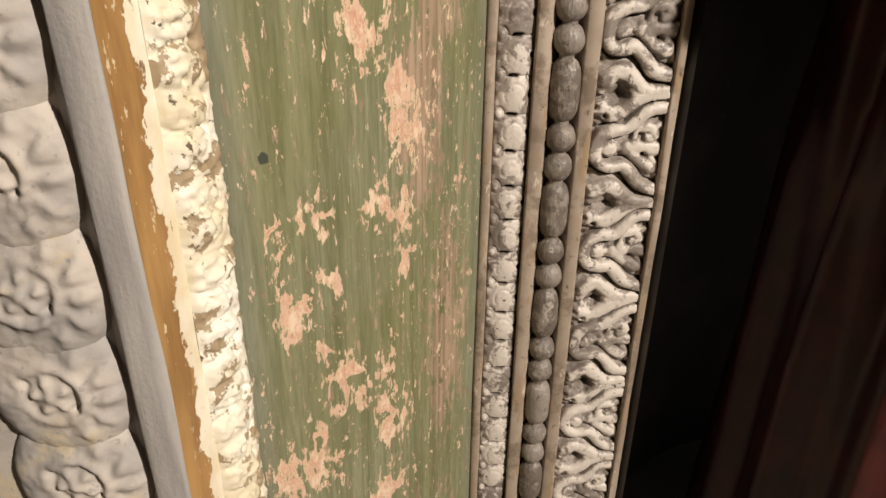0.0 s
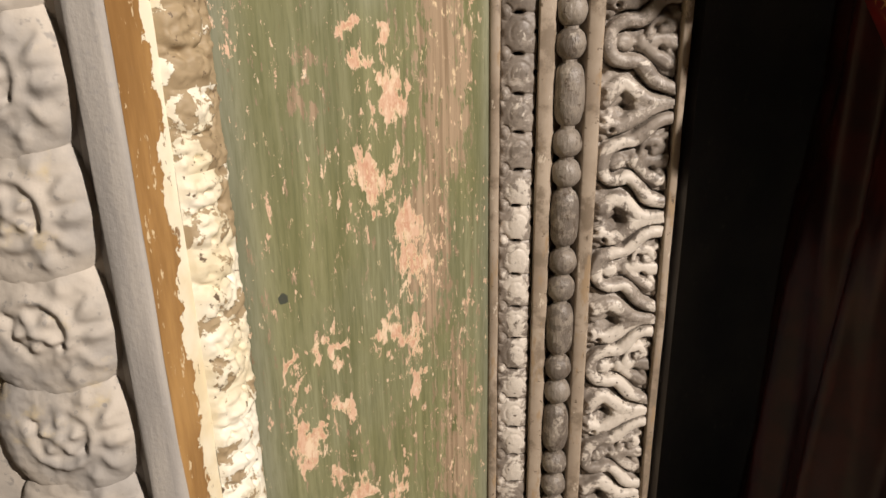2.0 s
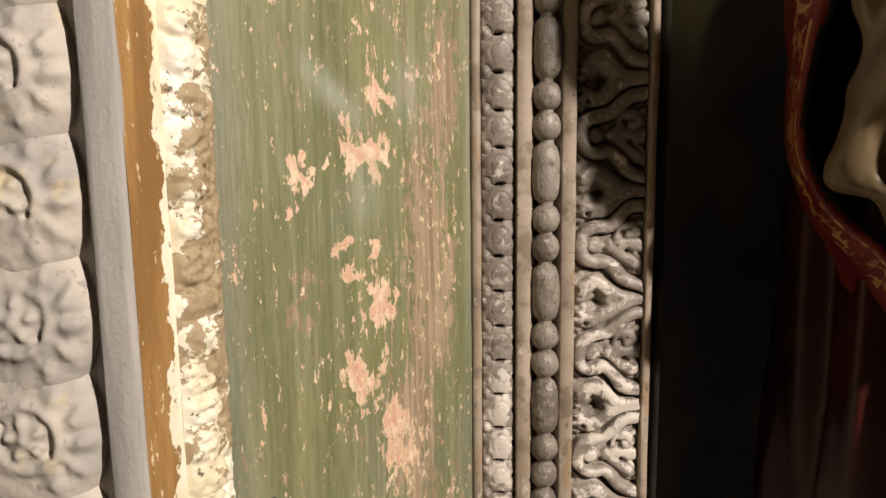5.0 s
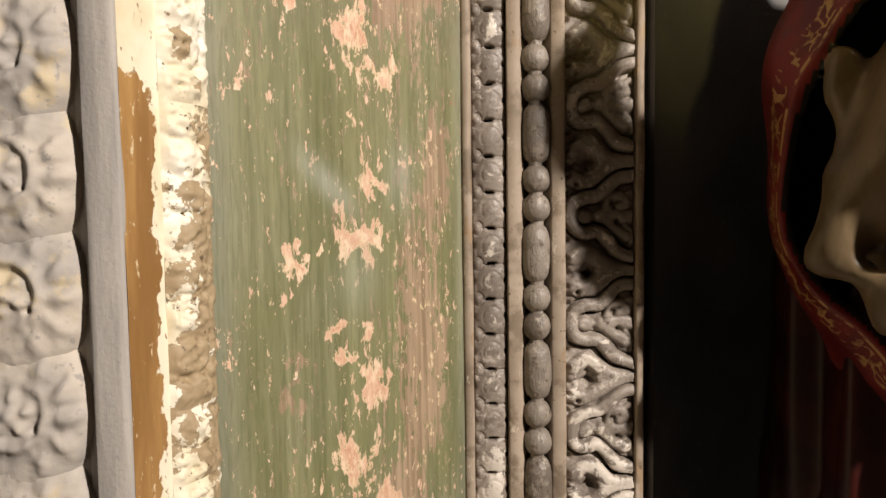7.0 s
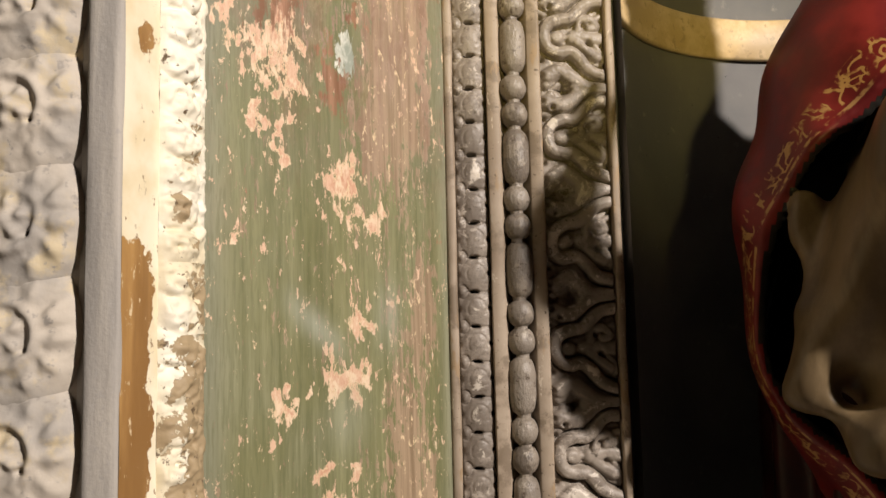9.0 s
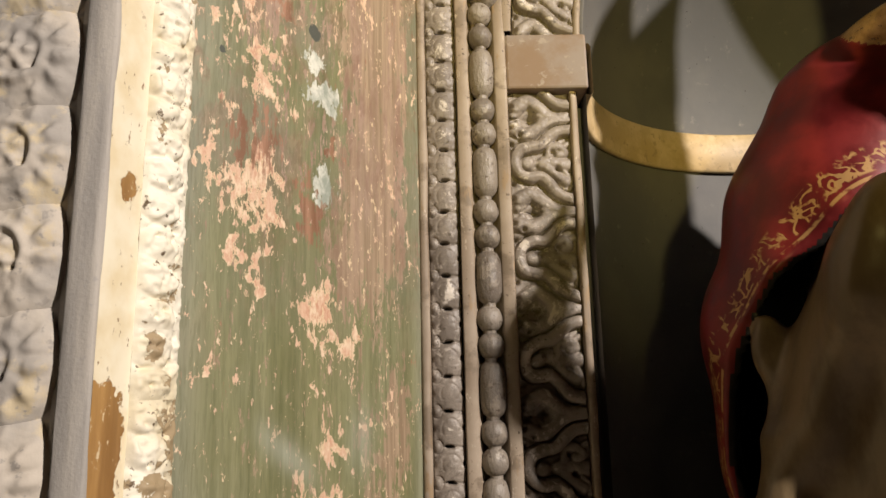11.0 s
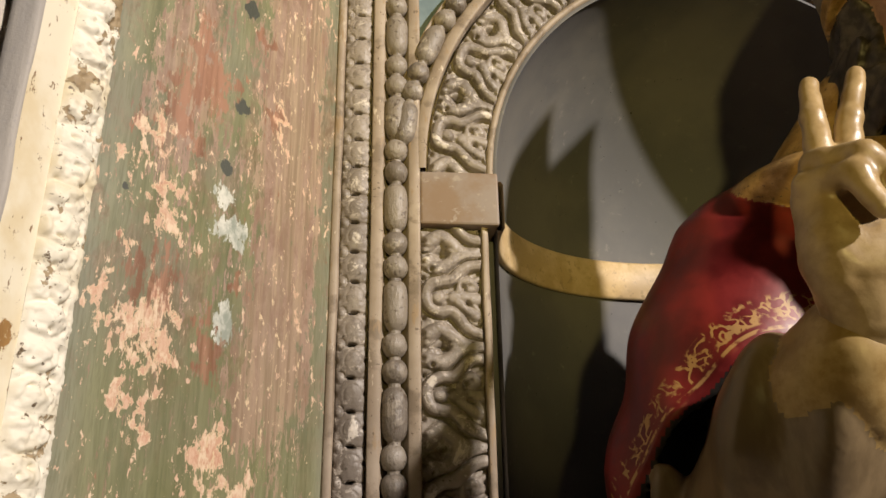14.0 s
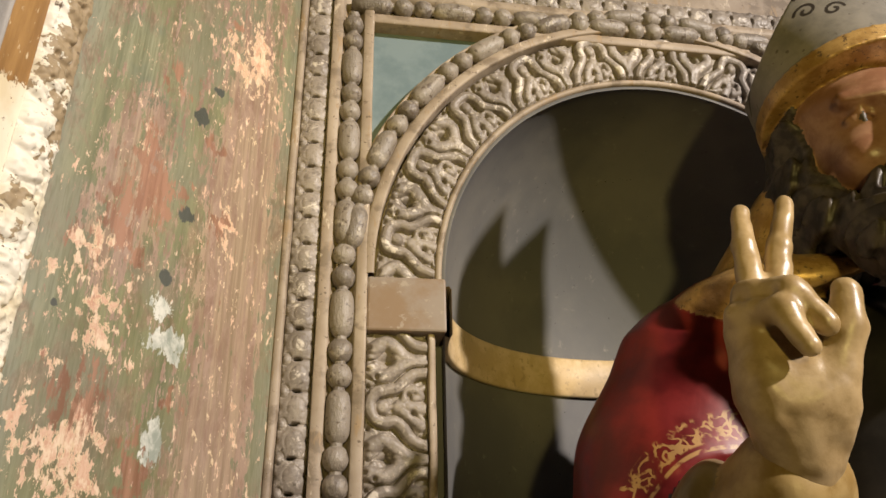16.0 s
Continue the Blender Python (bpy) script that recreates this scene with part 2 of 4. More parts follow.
M_GREY, M_GESSO, M_CREAM, M_BEAD = plaster_grey(), old_gesso(), old_cream(), bead_mat()
M_STRIP, M_LEAF, M_GREEN, M_NICHE = ochre_strip(), cream_carving(), green_panel(), niche_paint()
M_GILT = simple("worn_gilt_band", (0.50, 0.36, 0.18), (0.62, 0.47, 0.27), 25, 0.5, 0.0, speck=(0.40, 0.29, 0.15))
M_BLOCK = simple("worn_impost", (0.215, 0.145, 0.09), (0.25, 0.205, 0.17), 14, 0.55, speck=(0.31, 0.26, 0.21))
M_FILLET = simple("grey_brushed_paint", (0.33, 0.31, 0.285), (0.41, 0.38, 0.34), 60, 0.7, bump=0.6, stretch=(1, 1, 0.12), spec=0.3, speck=(0.36, 0.34, 0.315))
M_BLUE = simple("blue_spandrel", (0.115, 0.165, 0.185), (0.16, 0.215, 0.235), 14, 0.6)
M_WALL = simple("plain_dark_wall", (0.20, 0.16, 0.12), (0.28, 0.23, 0.18), 3, 0.8)


# ---- mesh helpers ----
def mesh_of(name, verts, faces, smooth=True):
    me = bpy.data.meshes.new(name)
    me.from_pydata(verts, [], faces)
    me.validate()
    if smooth:
        me.shade_smooth()
    return me


def grid_faces(nu, nv):
    """Faces of a grid whose vertex number is j * nu + i."""
    i, j = np.meshgrid(np.arange(nu - 1), np.arange(nv - 1))
    a = (j * nu + i).ravel()
    return np.stack([a, a + 1, a + 1 + nu, a + nu], 1).tolist()


def part(name, me, material, parent=None, label="", at=None):
    if isinstance(me, bmesh.types.BMesh):
        bm, me = me, bpy.data.meshes.new(name)
        bm.to_mesh(me)
        bm.free()
    if not me.materials:
        me.materials.append(material)
    ob = new(name, me)
    if parent:
        ob.parent = parent
    if at is not None:
        ob.matrix_basis = at
    if label:
        ob["label"] = label
    return ob


def thing(name, label, category, group="", kind=""):
    return tagged(new(name), label, category, group, kind)


def box(x0, x1, y0, y1, z0, z1, bevel=0.002):
    bm = bmesh.new()
    bmesh.ops.create_cube(bm, size=1.0, matrix=Matrix.Translation(((x0 + x1) / 2, (y0 + y1) / 2, (z0 + z1) / 2)) @ Matrix.Diagonal((x1 - x0, y1 - y0, z1 - z0, 1)))
    if bevel:
        bmesh.ops.bevel(bm, geom=bm.edges[:], offset=bevel, segments=2, affect="EDGES", profile=0.5)
    return bm


def extruded(profile, z0, z1, wob=0.0, step=0.02):
    """A strip with the open profile [(x, y), ...] running up from z0 to z1, slightly uneven."""
    nz = max(2, int((z1 - z0) / step) + 1)
    verts = []
    for z in np.linspace(z0, z1, nz):
        for k, (x, y) in enumerate(profile):
            d = wob * noise.noise((x * 40 + k, y * 40, z * 14))
            verts.append((x + d, y - d, z))
    return mesh_of("strip", verts, grid_faces(len(profile), nz))


def seg_dist(u, v, a, b):
    ax, ay, bx, by = *a, *b
    dx, dy = bx - ax, by - ay
    t = np.clip(((u - ax) * dx + (v - ay) * dy) / (dx * dx + dy * dy + 1e-12), 0, 1)
    return np.hypot(u - ax - t * dx, v - ay - t * dy)


def bent(points, n=6):
    """Catmull-Rom points through the given ones."""
    p = [np.array(q, float) for q in points]
    p = [2 * p[0] - p[1]] + p + [2 * p[-1] - p[-2]]
    out = []
    for k in range(1, len(p) - 2):
        for t in np.linspace(0, 1, n, endpoint=False):
            out.append(tuple(0.5 * (2 * p[k] + (p[k + 1] - p[k - 1]) * t + (2 * p[k - 1] - 5 * p[k] + 4 * p[k + 1] - p[k + 2]) * t * t + (3 * p[k] - p[k - 1] - 3 * p[k + 1] + p[k + 2]) * t ** 3)))
    out.append(tuple(p[-2]))
    return out


def stroke(u, v, points, w, h, bend=True):
    """Height of a rounded ridge of half width w along the points."""
    pts = bent(points) if bend else points
    d = np.min([seg_dist(u, v, a, b) for a, b in zip(pts, pts[1:])], 0)
    return h * np.clip(1 - (d / w) ** 3, 0, 1) ** 0.45


def rough2(u, v, scale, seed):
    out = np.empty(u.shape)
    for k, (a, b) in enumerate(zip(u.ravel(), v.ravel())):
        out.flat[k] = noise.fractal((a * scale, b * scale, seed * 7.3), 1.0, 2.0, 3)
    return out


# ---- carved leaves of the jamb: loop with a boss, then an eyed leaf ----
LEAF_W = 0.0755


def leaf_height(u, v, seed):
    """u: 0 to LEAF_W across from the bead side, v: -PITCH / 2 to PITCH / 2."""
    k = 0.001
    u, v = u + 0.8 * k * np.sin(v * 170 + seed), v + 0.9 * k * np.sin(u * 150 + seed * 2)
    h = np.zeros(u.shape)
    half = PITCH / 2
    # flat fleshy body with an eye between two loops
    for w in (v - half, v + half):
        body = np.maximum(stroke(u, w, [(10 * k, 13 * k), (24 * k, 21 * k), (37 * k, 13 * k), (47 * k, 4 * k), (60 * k, 0), (78 * k, 2 * k)], 9.5 * k, 12.5 * k),
                          stroke(u, w, [(8 * k, -15 * k), (22 * k, -20 * k), (36 * k, -13 * k), (47 * k, -5 * k), (60 * k, -3 * k), (78 * k, -1 * k)], 9.5 * k, 12.5 * k))
        body = np.maximum(body, stroke(u, w, [(40 * k, 0), (78 * k, 0)], 9.0 * k, 11.5 * k, False))
        body = np.maximum(body, stroke(u, w, [(7 * k, 3 * k), (13 * k, 8 * k), (16 * k, 14 * k)], 5.5 * k, 9.5 * k))
        body = np.maximum(body, stroke(u, w, [(12 * k, -6 * k), (16 * k, -14 * k)], 5.0 * k, 8 * k, False))
        h = np.maximum(h, body)
    # loop with its two arms, and a groove outside it
    loop = [(78 * k, 44 * k), (60 * k, 41.5 * k), (47 * k, 31 * k), (37 * k, 23 * k), (24 * k, 21.5 * k), (11 * k, 15 * k), (7 * k, 2 * k), (12 * k, -12 * k), (24 * k, -16 * k), (35 * k, -15 * k), (45 * k, -23 * k), (57 * k, -36 * k), (78 * k, -43 * k)]
    pts = bent(loop)
    d = np.min([seg_dist(u, v, a, b) for a, b in zip(pts, pts[1:])], 0)
    h = np.maximum(h, 4.5 * k)
    h = np.where(d < 9.2 * k, np.minimum(h, 1.0 * k), h)
    h = np.maximum(h, 13 * k * np.clip(1 - (d / (7.3 * k)) ** 5, 0, 1) ** 0.40 + 0.9 * k * (d < 3.2 * k) * (1 - (d / (3.2 * k)) ** 2))
    # boss, neck and the small leaf inside the loop
    d = np.hypot((u - 22 * k) / 1.15, v - 1.5 * k)
    h = np.maximum(h, 11.5 * k * np.clip(1 - (d / (8.8 * k)) ** 4, 0, 1) ** 0.5)
    h = np.maximum(h, stroke(u, v, [(29 * k, 2 * k), (42 * k, 2 * k)], 4.0 * k, 8 * k, False))
    h = np.maximum(h, stroke(u, v, [(41 * k, 2 * k), (56 * k, 2 * k), (78 * k, 1 * k)], 9.0 * k, 10.0 * k))
    h = np.maximum(h, stroke(u, v, [(46 * k, 8 * k), (50 * k, 19 * k), (60 * k, 23 * k), (66 * k, 15 * k), (59 * k, 12 * k)], 6.2 * k, 10.5 * k))
    h = np.maximum(h, stroke(u, v, [(66 * k, 24 * k), (74 * k, 27 * k), (78 * k, 20 * k)], 4.2 * k, 8.5 * k))
    h = np.maximum(h, stroke(u, v, [(46 * k, -3 * k), (55 * k, -12 * k), (66 * k, -19 * k)], 7.5 * k, 10 * k))
    h = np.maximum(h, stroke(u, v, [(66 * k, -8 * k), (72 * k, -16 * k), (74 * k, -26 * k)], 4.2 * k, 8.5 * k))
    for w in (v - half, v + half):
        h -= 9 * k * np.exp(-(np.abs((u - 26 * k) / (8 * k)) + np.abs((w + 1 * k) / (6 * k))) ** 2.5)
    for hu, hv in ((3, 24), (3, -25), (3, 43), (3, -44), (51, 15), (14, 35), (58, -5)):
        h -= 8 * k * np.exp(-((u - hu * k) ** 2 + (v - hv * k) ** 2) / (2.6 * k) ** 2)
    h = h + 0.6 * k * rough2(u, v, 60, seed) + 0.3 * k * rough2(u, v, 190, seed + 3)
    fade = np.clip(np.minimum(u, LEAF_W - u) / (1.5 * k), 0, 1)
    return h * fade


def marked(me, name, data):
    me.attributes.new(name, "FLOAT", "POINT").data.foreach_set("value", np.ascontiguousarray(data.ravel(), np.float32))
    return me


def leaf_mesh(seed, place, nu=72, nv=104, top=PITCH / 2):
    u, v = np.meshgrid(np.linspace(0, LEAF_W, nu), np.linspace(-PITCH / 2, top, nv))
    h = leaf_height(u, v, seed)
    verts = [place(a, b, c) for a, b, c in zip(u.ravel(), v.ravel(), h.ravel())]
    return marked(mesh_of("leaf_motif", verts, grid_faces(nu, nv)), "relief", h / 0.014)


frame_ob = thing("carved_jamb", "carved wooden niche jamb with worn dusty silvering and bead moulding", "jamb")
X_LEAF = 0.297
arch_ob = thing("niche_arch", "carved round arch over the niche with beads and dusty leaves", "arch")
upper_ob = thing("upper_moulding", "straight bead and tongue moulding above the niche arch", "moulding")


def on_jamb(u, v, h):
    return (X_LEAF + u, 0.016 + 0.10 * u - h, v)


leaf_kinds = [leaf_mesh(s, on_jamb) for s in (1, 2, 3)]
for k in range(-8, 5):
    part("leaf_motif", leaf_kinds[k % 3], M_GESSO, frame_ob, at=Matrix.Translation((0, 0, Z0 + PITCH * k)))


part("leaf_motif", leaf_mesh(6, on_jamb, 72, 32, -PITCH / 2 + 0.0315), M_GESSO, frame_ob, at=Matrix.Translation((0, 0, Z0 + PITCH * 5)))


def on_arch(u, v, h):
    r, a = R_IN + 0.009 + LEAF_W - u, v / PITCH * 0.2955
    return (-r * math.cos(a), 0.014 + 0.10 * u - h, r * math.sin(a))


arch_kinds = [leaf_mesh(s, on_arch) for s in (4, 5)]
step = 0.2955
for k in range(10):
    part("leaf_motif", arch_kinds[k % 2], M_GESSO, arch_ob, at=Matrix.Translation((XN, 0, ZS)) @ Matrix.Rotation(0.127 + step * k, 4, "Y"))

# backing boards, lip and impost
part("jamb_board", box(0.19, 0.3815, 0.028, 0.07, Z_BOT, Z_IMP1), M_CREAM, frame_ob)
part("jamb_board", box(0.19, 0.2965, 0.028, 0.07, Z_IMP1, Z_TOP), M_CREAM, frame_ob)
part("lip", extruded([(0.3725, 0.03), (0.3725, 0.012), (0.3735, 0.0095), (0.3745, 0.009), (0.3795, 0.0095), (0.3810, 0.0105), (0.3818, 0.013), (0.3818, 0.075)], Z_BOT, Z_IMP0, 0.0012, 0.01), M_CREAM, frame_ob, "pale chipped edge strip")
part("impost_block", box(0.2965, 0.3945, -0.001, 0.08, Z_IMP0, Z_IMP1, 0.003), M_BLOCK, frame_ob, "plain worn brown impost block")

# bead and reel
X_BEAD, BEAD_STEP = 0.2670, 0.1228


def lathe(profile, n=18, wob=0.0, seed=0):
    """Turned piece about z from (radius, z) pairs."""
    verts = []
    for r, z in profile:
        for k in range(n):
            a = 2 * math.pi * k / n
            d = 1 + wob * noise.noise((math.cos(a) * 2 + seed, math.sin(a) * 2, z * 90))
            verts.append((r * d * math.cos(a), r * d * math.sin(a), z))
    faces = [(j * n + i, j * n + (i + 1) % n, (j + 1) * n + (i + 1) % n, (j + 1) * n + i) for j in range(len(profile) - 1) for i in range(n)]
    return mesh_of("bead", verts, faces)


def oval_profile(r, half, sharp):
    a = np.linspace(-0.98, 0.98, 15)
    return [(r * (1 - abs(t) ** sharp) ** (1 / 2.2) + 0.0012, half * t) for t in a]


OVALS = [lathe(oval_profile(0.0137, 0.0315, 3.6), 20, 0.05, s) for s in (1, 2, 3)]
REELS = [lathe(oval_profile(0.0136, 0.0150, 1.9), 18, 0.07, s) for s in (4, 5, 6)]
NECK = lathe([(0.0085, -0.006), (0.0072, -0.002), (0.0072, 0.002), (0.0085, 0.006)], 12, 0.1)


def bead_run(count, at, parent):
    """at(s): pose of a piece s metres along the run."""
    for k in range(count):
        s = k * BEAD_STEP
        part("bead", OVALS[k % 3], M_BEAD, parent, at=at(s))
        for gap in (0.0314, 0.0614, 0.0914):
            part("neck", NECK, M_BEAD, parent, at=at(s + gap))
        part("reel", REELS[k % 3], M_BEAD, parent, at=at(s + 0.0465))
        part("reel", REELS[(k + 1) % 3], M_BEAD, parent, at=at(s + 0.0763))


def jit(s):
    return pose(0.0012 * noise.noise((s * 31, 0, 0)), 0.001 * noise.noise((s * 31, 5, 0)), 0, 0, 0, 360 * noise.noise((s * 17, 9, 0)))


bead_run(16, lambda s: Matrix.Translation((X_BEAD, 0.003, 0.0961 + s)) @ jit(s), frame_ob)
bead_run(12, lambda s: Matrix.Translation((XN, 0.002, ZS)) @ Matrix.Rotation((s + 0.063) / R_BEAD, 4, "Y") @ Matrix.Translation((-R_BEAD, 0, 0)) @ jit(s + 3), arch_ob)
bead_run(7, lambda s: Matrix.Translation((X_BEAD + 0.026 + s, 0.003, Z_ROW)) @ Matrix.Rotation(math.pi / 2, 4, "Y") @ jit(s + 7), upper_ob)

# strips on both sides of the beads, hollowed behind them
part("bead_bed", extruded([(0.2368, 0.03), (0.2368, 0.000), (0.2372, -0.0022), (0.2382, -0.003), (0.2500, -0.0026), (0.2520, -0.001), (0.2530, 0.004), (0.2575, 0.012), (0.2670, 0.015), (0.2765, 0.012), (0.2810, 0.004), (0.2820, -0.001), (0.2835, -0.0024), (0.2940, -0.003), (0.2962, -0.002), (0.2969, 0.0), (0.2969, 0.03)], Z_BOT, Z_ROW + 0.0225, 0.0008, 0.012), M_CREAM, frame_ob)


def ring_strip(profile, z_mid, a0, a1, n):
    """A strip whose (radius, y) profile turns about the arch's middle."""
    verts = [(XN - r * math.cos(a), y, z_mid + r * math.sin(a)) for a in np.linspace(a0, a1, n) for r, y in profile]
    return mesh_of("arch_strip", verts, grid_faces(len(profile), n))


part("arch_bed", ring_strip([(R_BEAD + 0.0175, 0.05), (R_BEAD + 0.0175, 0.003), (R_BEAD + 0.0165, 0.001), (R_BEAD + 0.014, 0.001), (R_BEAD + 0.010, 0.010), (R_BEAD, 0.014), (R_BEAD - 0.010, 0.010), (R_BEAD - 0.014, 0.0), (R_BEAD - 0.016, -0.002), (R_BEAD - 0.0275, -0.004), (R_BEAD - 0.0295, -0.003), (R_BEAD - 0.030, 0.0), (R_BEAD - 0.030, 0.03)], ZS, 0, math.pi, 90), M_CREAM, arch_ob)
part("arch_board", ring_strip([(R_BEAD - 0.015, 0.028), (R_IN, 0.028), (R_IN, 0.07)], ZS, 0, math.pi, 90), M_CREAM, arch_ob)
part("lip", ring_strip([(R_IN + 0.009, 0.03), (R_IN + 0.009, 0.015), (R_IN + 0.003, 0.012), (R_IN, 0.017), (R_IN, 0.075)], ZS, 0, math.pi, 90), M_CREAM, arch_ob, "pale chipped edge strip")


# tongue moulding with drilled holes
TONGUE = 0.0370


def tongue_mesh(seed, nu=40, nv=42):
    k = 0.001
    u, v = np.meshgrid(np.linspace(0, 36 * k, nu), np.linspace(-TONGUE / 2, TONGUE / 2, nv))
    w = TONGUE / 2 - np.abs(v)
    h = 3.5 * k + 4 * k * np.sin(np.clip(u / (36 * k), 0, 1) * math.pi) ** 0.6
    # one full lobe, pinched at the slots, and a pearl beside each slot
    d = np.sqrt(((u - 20 * k) / (16.5 * k)) ** 2 + (v / (18.5 * k)) ** 2)
    h = h + 3.0 * k * np.clip(1 - d ** 2, 0, 1)
    h -= 1.4 * k * np.exp(-((d - 0.60) / 0.07) ** 2) * (v > -6 * k) * 0.5
    h -= 1.2 * k * np.exp(-(w / (1.2 * k)) ** 2) * np.clip((u - 9 * k) / (3 * k), 0, 1)
    p = np.hypot((u - 5.5 * k) / (5.0 * k), w / (6.5 * k))
    h = np.maximum(h, 7.8 * k * np.clip(1 - p ** 2.5, 0, 1) ** 0.5)
    h -= 1.3 * k * np.exp(-((p - 1.12) / 0.13) ** 2) * (u < 14 * k)
    h -= 16 * k * np.exp(-((u - (18.5 + 1.5 * math.sin(seed * 4)) * k) / (4.2 * k)) ** 4 - (w / (1.5 * k)) ** 2)
    h -= 12 * k * np.exp(-(((u - 35 * k) / (2.2 * k)) ** 2 + ((v - 1 * k) / (2.2 * k)) ** 2)) + 8 * k * np.exp(-((u / (2.0 * k)) ** 2 + (v / (3 * k)) ** 2))
    h += 0.45 * k * rough2(u, v, 70, seed) + 0.25 * k * rough2(u, v, 230, seed)
    h *= np.clip(np.minimum(u, 36 * k - u) / (1.2 * k), 0, 1)
    verts = [(a, -c, b) for a, b, c in zip(u.ravel(), v.ravel(), h.ravel())]
    return marked(mesh_of("tongue", verts, grid_faces(nu, nv)), "relief", h / 0.011)


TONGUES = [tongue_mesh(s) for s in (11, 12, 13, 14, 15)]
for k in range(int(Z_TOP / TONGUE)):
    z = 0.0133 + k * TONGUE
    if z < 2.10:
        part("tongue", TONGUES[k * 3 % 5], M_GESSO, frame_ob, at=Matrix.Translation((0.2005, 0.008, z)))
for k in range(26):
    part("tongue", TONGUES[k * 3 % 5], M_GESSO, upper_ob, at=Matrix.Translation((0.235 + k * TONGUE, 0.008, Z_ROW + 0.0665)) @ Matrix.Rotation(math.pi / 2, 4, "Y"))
part("fillet", extruded([(0.1875, 0.02), (0.1895, -0.002), (0.1905, -0.006), (0.1925, -0.0085), (0.1985, -0.0085), (0.2002, -0.007), (0.2008, 0.0), (0.2008, 0.02)], Z_BOT, Z_TOP, 0.0012, 0.012), M_CREAM, frame_ob)


def level(profile, x0, x1):
    """A strip with the (z, y) profile running level from x0 to x1."""
    verts = [(x, y, z) for x in np.linspace(x0, x1, 40) for z, y in profile]
    return mesh_of("level_strip", verts, grid_faces(len(profile), 40))


part("upper_bed", level([(Z_ROW - 0.032, 0.06), (Z_ROW - 0.032, 0.002), (Z_ROW - 0.030, 0.0), (Z_ROW - 0.017, 0.0), (Z_ROW - 0.014, 0.004), (Z_ROW, 0.014), (Z_ROW + 0.014, 0.004), (Z_ROW + 0.016, 0.0), (Z_ROW + 0.029, -0.002), (Z_ROW + 0.030, 0.03)], 0.2825, 1.2), M_CREAM, upper_ob)
part("upper_board", box(0.20, 1.3, 0.026, 0.07, Z_ROW - 0.02, Z_TOP), M_CREAM, upper_ob)
# recessed blue spandrel
verts = []
for a in np.linspace(0, math.pi, 81):
    c, d = -math.cos(a), math.sin(a)
    reach = min(0.446 / max(abs(c), 1e-6), (Z_ROW - 0.02 - ZS) / max(d, 1e-6))
    for r in (R_BEAD - 0.012, reach):
        verts.append((XN + c * r, 0.024, ZS + d * r))
part("spandrel_board", mesh_of("spandrel_board", verts, grid_faces(2, 81), False), M_BLUE, arch_ob, "recessed blue-grey painted spandrel")

# ---- niche ----
niche = thing("niche_wall", "blue-grey painted curved niche with a gilt band", "niche", kind="structure")
Y_N = 0.02
verts, nA, nZ = [], 64, 30
for z in np.linspace(Z_BOT, ZS, nZ):
    for a in np.linspace(0, math.pi, nA):
        verts.append((XN - R_NICHE * math.cos(a), Y_N + R_NICHE * 1.0 * math.sin(a), z))
for b in np.linspace(0, math.pi / 2, 26)[1:]:
    for a in np.linspace(0, math.pi, nA):
        r = R_NICHE * math.cos(b)
        verts.append((XN - r * math.cos(a), Y_N + r * math.sin(a), ZS + R_NICHE * math.sin(b)))
part("curved_wall", mesh_of("curved_wall", verts, grid_faces(nA, nZ + 25)), M_NICHE, niche)
ring = [(Z_IMP0 + 0.001, 0), (Z_IMP0, 0.007), (Z_IMP0 + 0.004, 0.010), (Z_IMP1 - 0.006, 0.010), (Z_IMP1 - 0.002, 0.007), (Z_IMP1 - 0.003, 0)]
verts = [(XN - (R_NICHE - q) * math.cos(a), Y_N + (R_NICHE - q) * math.sin(a), z) for a in np.linspace(0.0, math.pi, 80) for z, q in ring]
part("gilt_band", mesh_of("gilt_band", verts, grid_faces(len(ring), 80)), M_GILT, niche, "worn gilt band")
part("niche_reveal", ring_strip([(R_IN + 0.002, 0.07), (R_IN + 0.002, 0.019), (R_NICHE - 0.002, 0.0195)], ZS, 0, math.pi, 60), M_NICHE, niche)
part("jamb_reveal", box(0.3822, 0.397, 0.060, 0.09, Z_BOT, Z_IMP0 - 0.001, 0), M_NICHE, niche)
part("niche_floor", box(0.385, 1.07, 0.005, 0.39, 0.003, 0.098), M_NICHE, niche)
part("back_board", box(0.17, 1.5, 0.40, 0.46, 0.0, Z_TOP), M_WALL, niche)

# ---- splayed green panel ----
PX, PY, PW = 0.195, 0.212, 0.288


def splay(s, out=0.0):
    """Point on the splay s metres from its outer edge, out metres proud of it."""
    f, nx, ny = s / PW, PY / PW, -PX / PW
    return PX * f + nx * out, -PY + PY * f + ny * out


def blob(x, z, cx, cz, rx, rz):
    return np.exp(-((x - cx) / rx) ** 2 - ((z - cz) / rz) ** 2)


nu, nv = 110, 900
u, v = np.meshgrid(np.linspace(0, PW, nu), np.linspace(Z_BOT, Z_TOP, nv))
verts = [(*splay(a, 0.0012 * noise.noise((a * 30, b * 5, 0))), b) for a, b in zip(u.ravel(), v.ravel())]
me = mesh_of("board", verts, grid_faces(nu, nv))
x = u * PX / PW
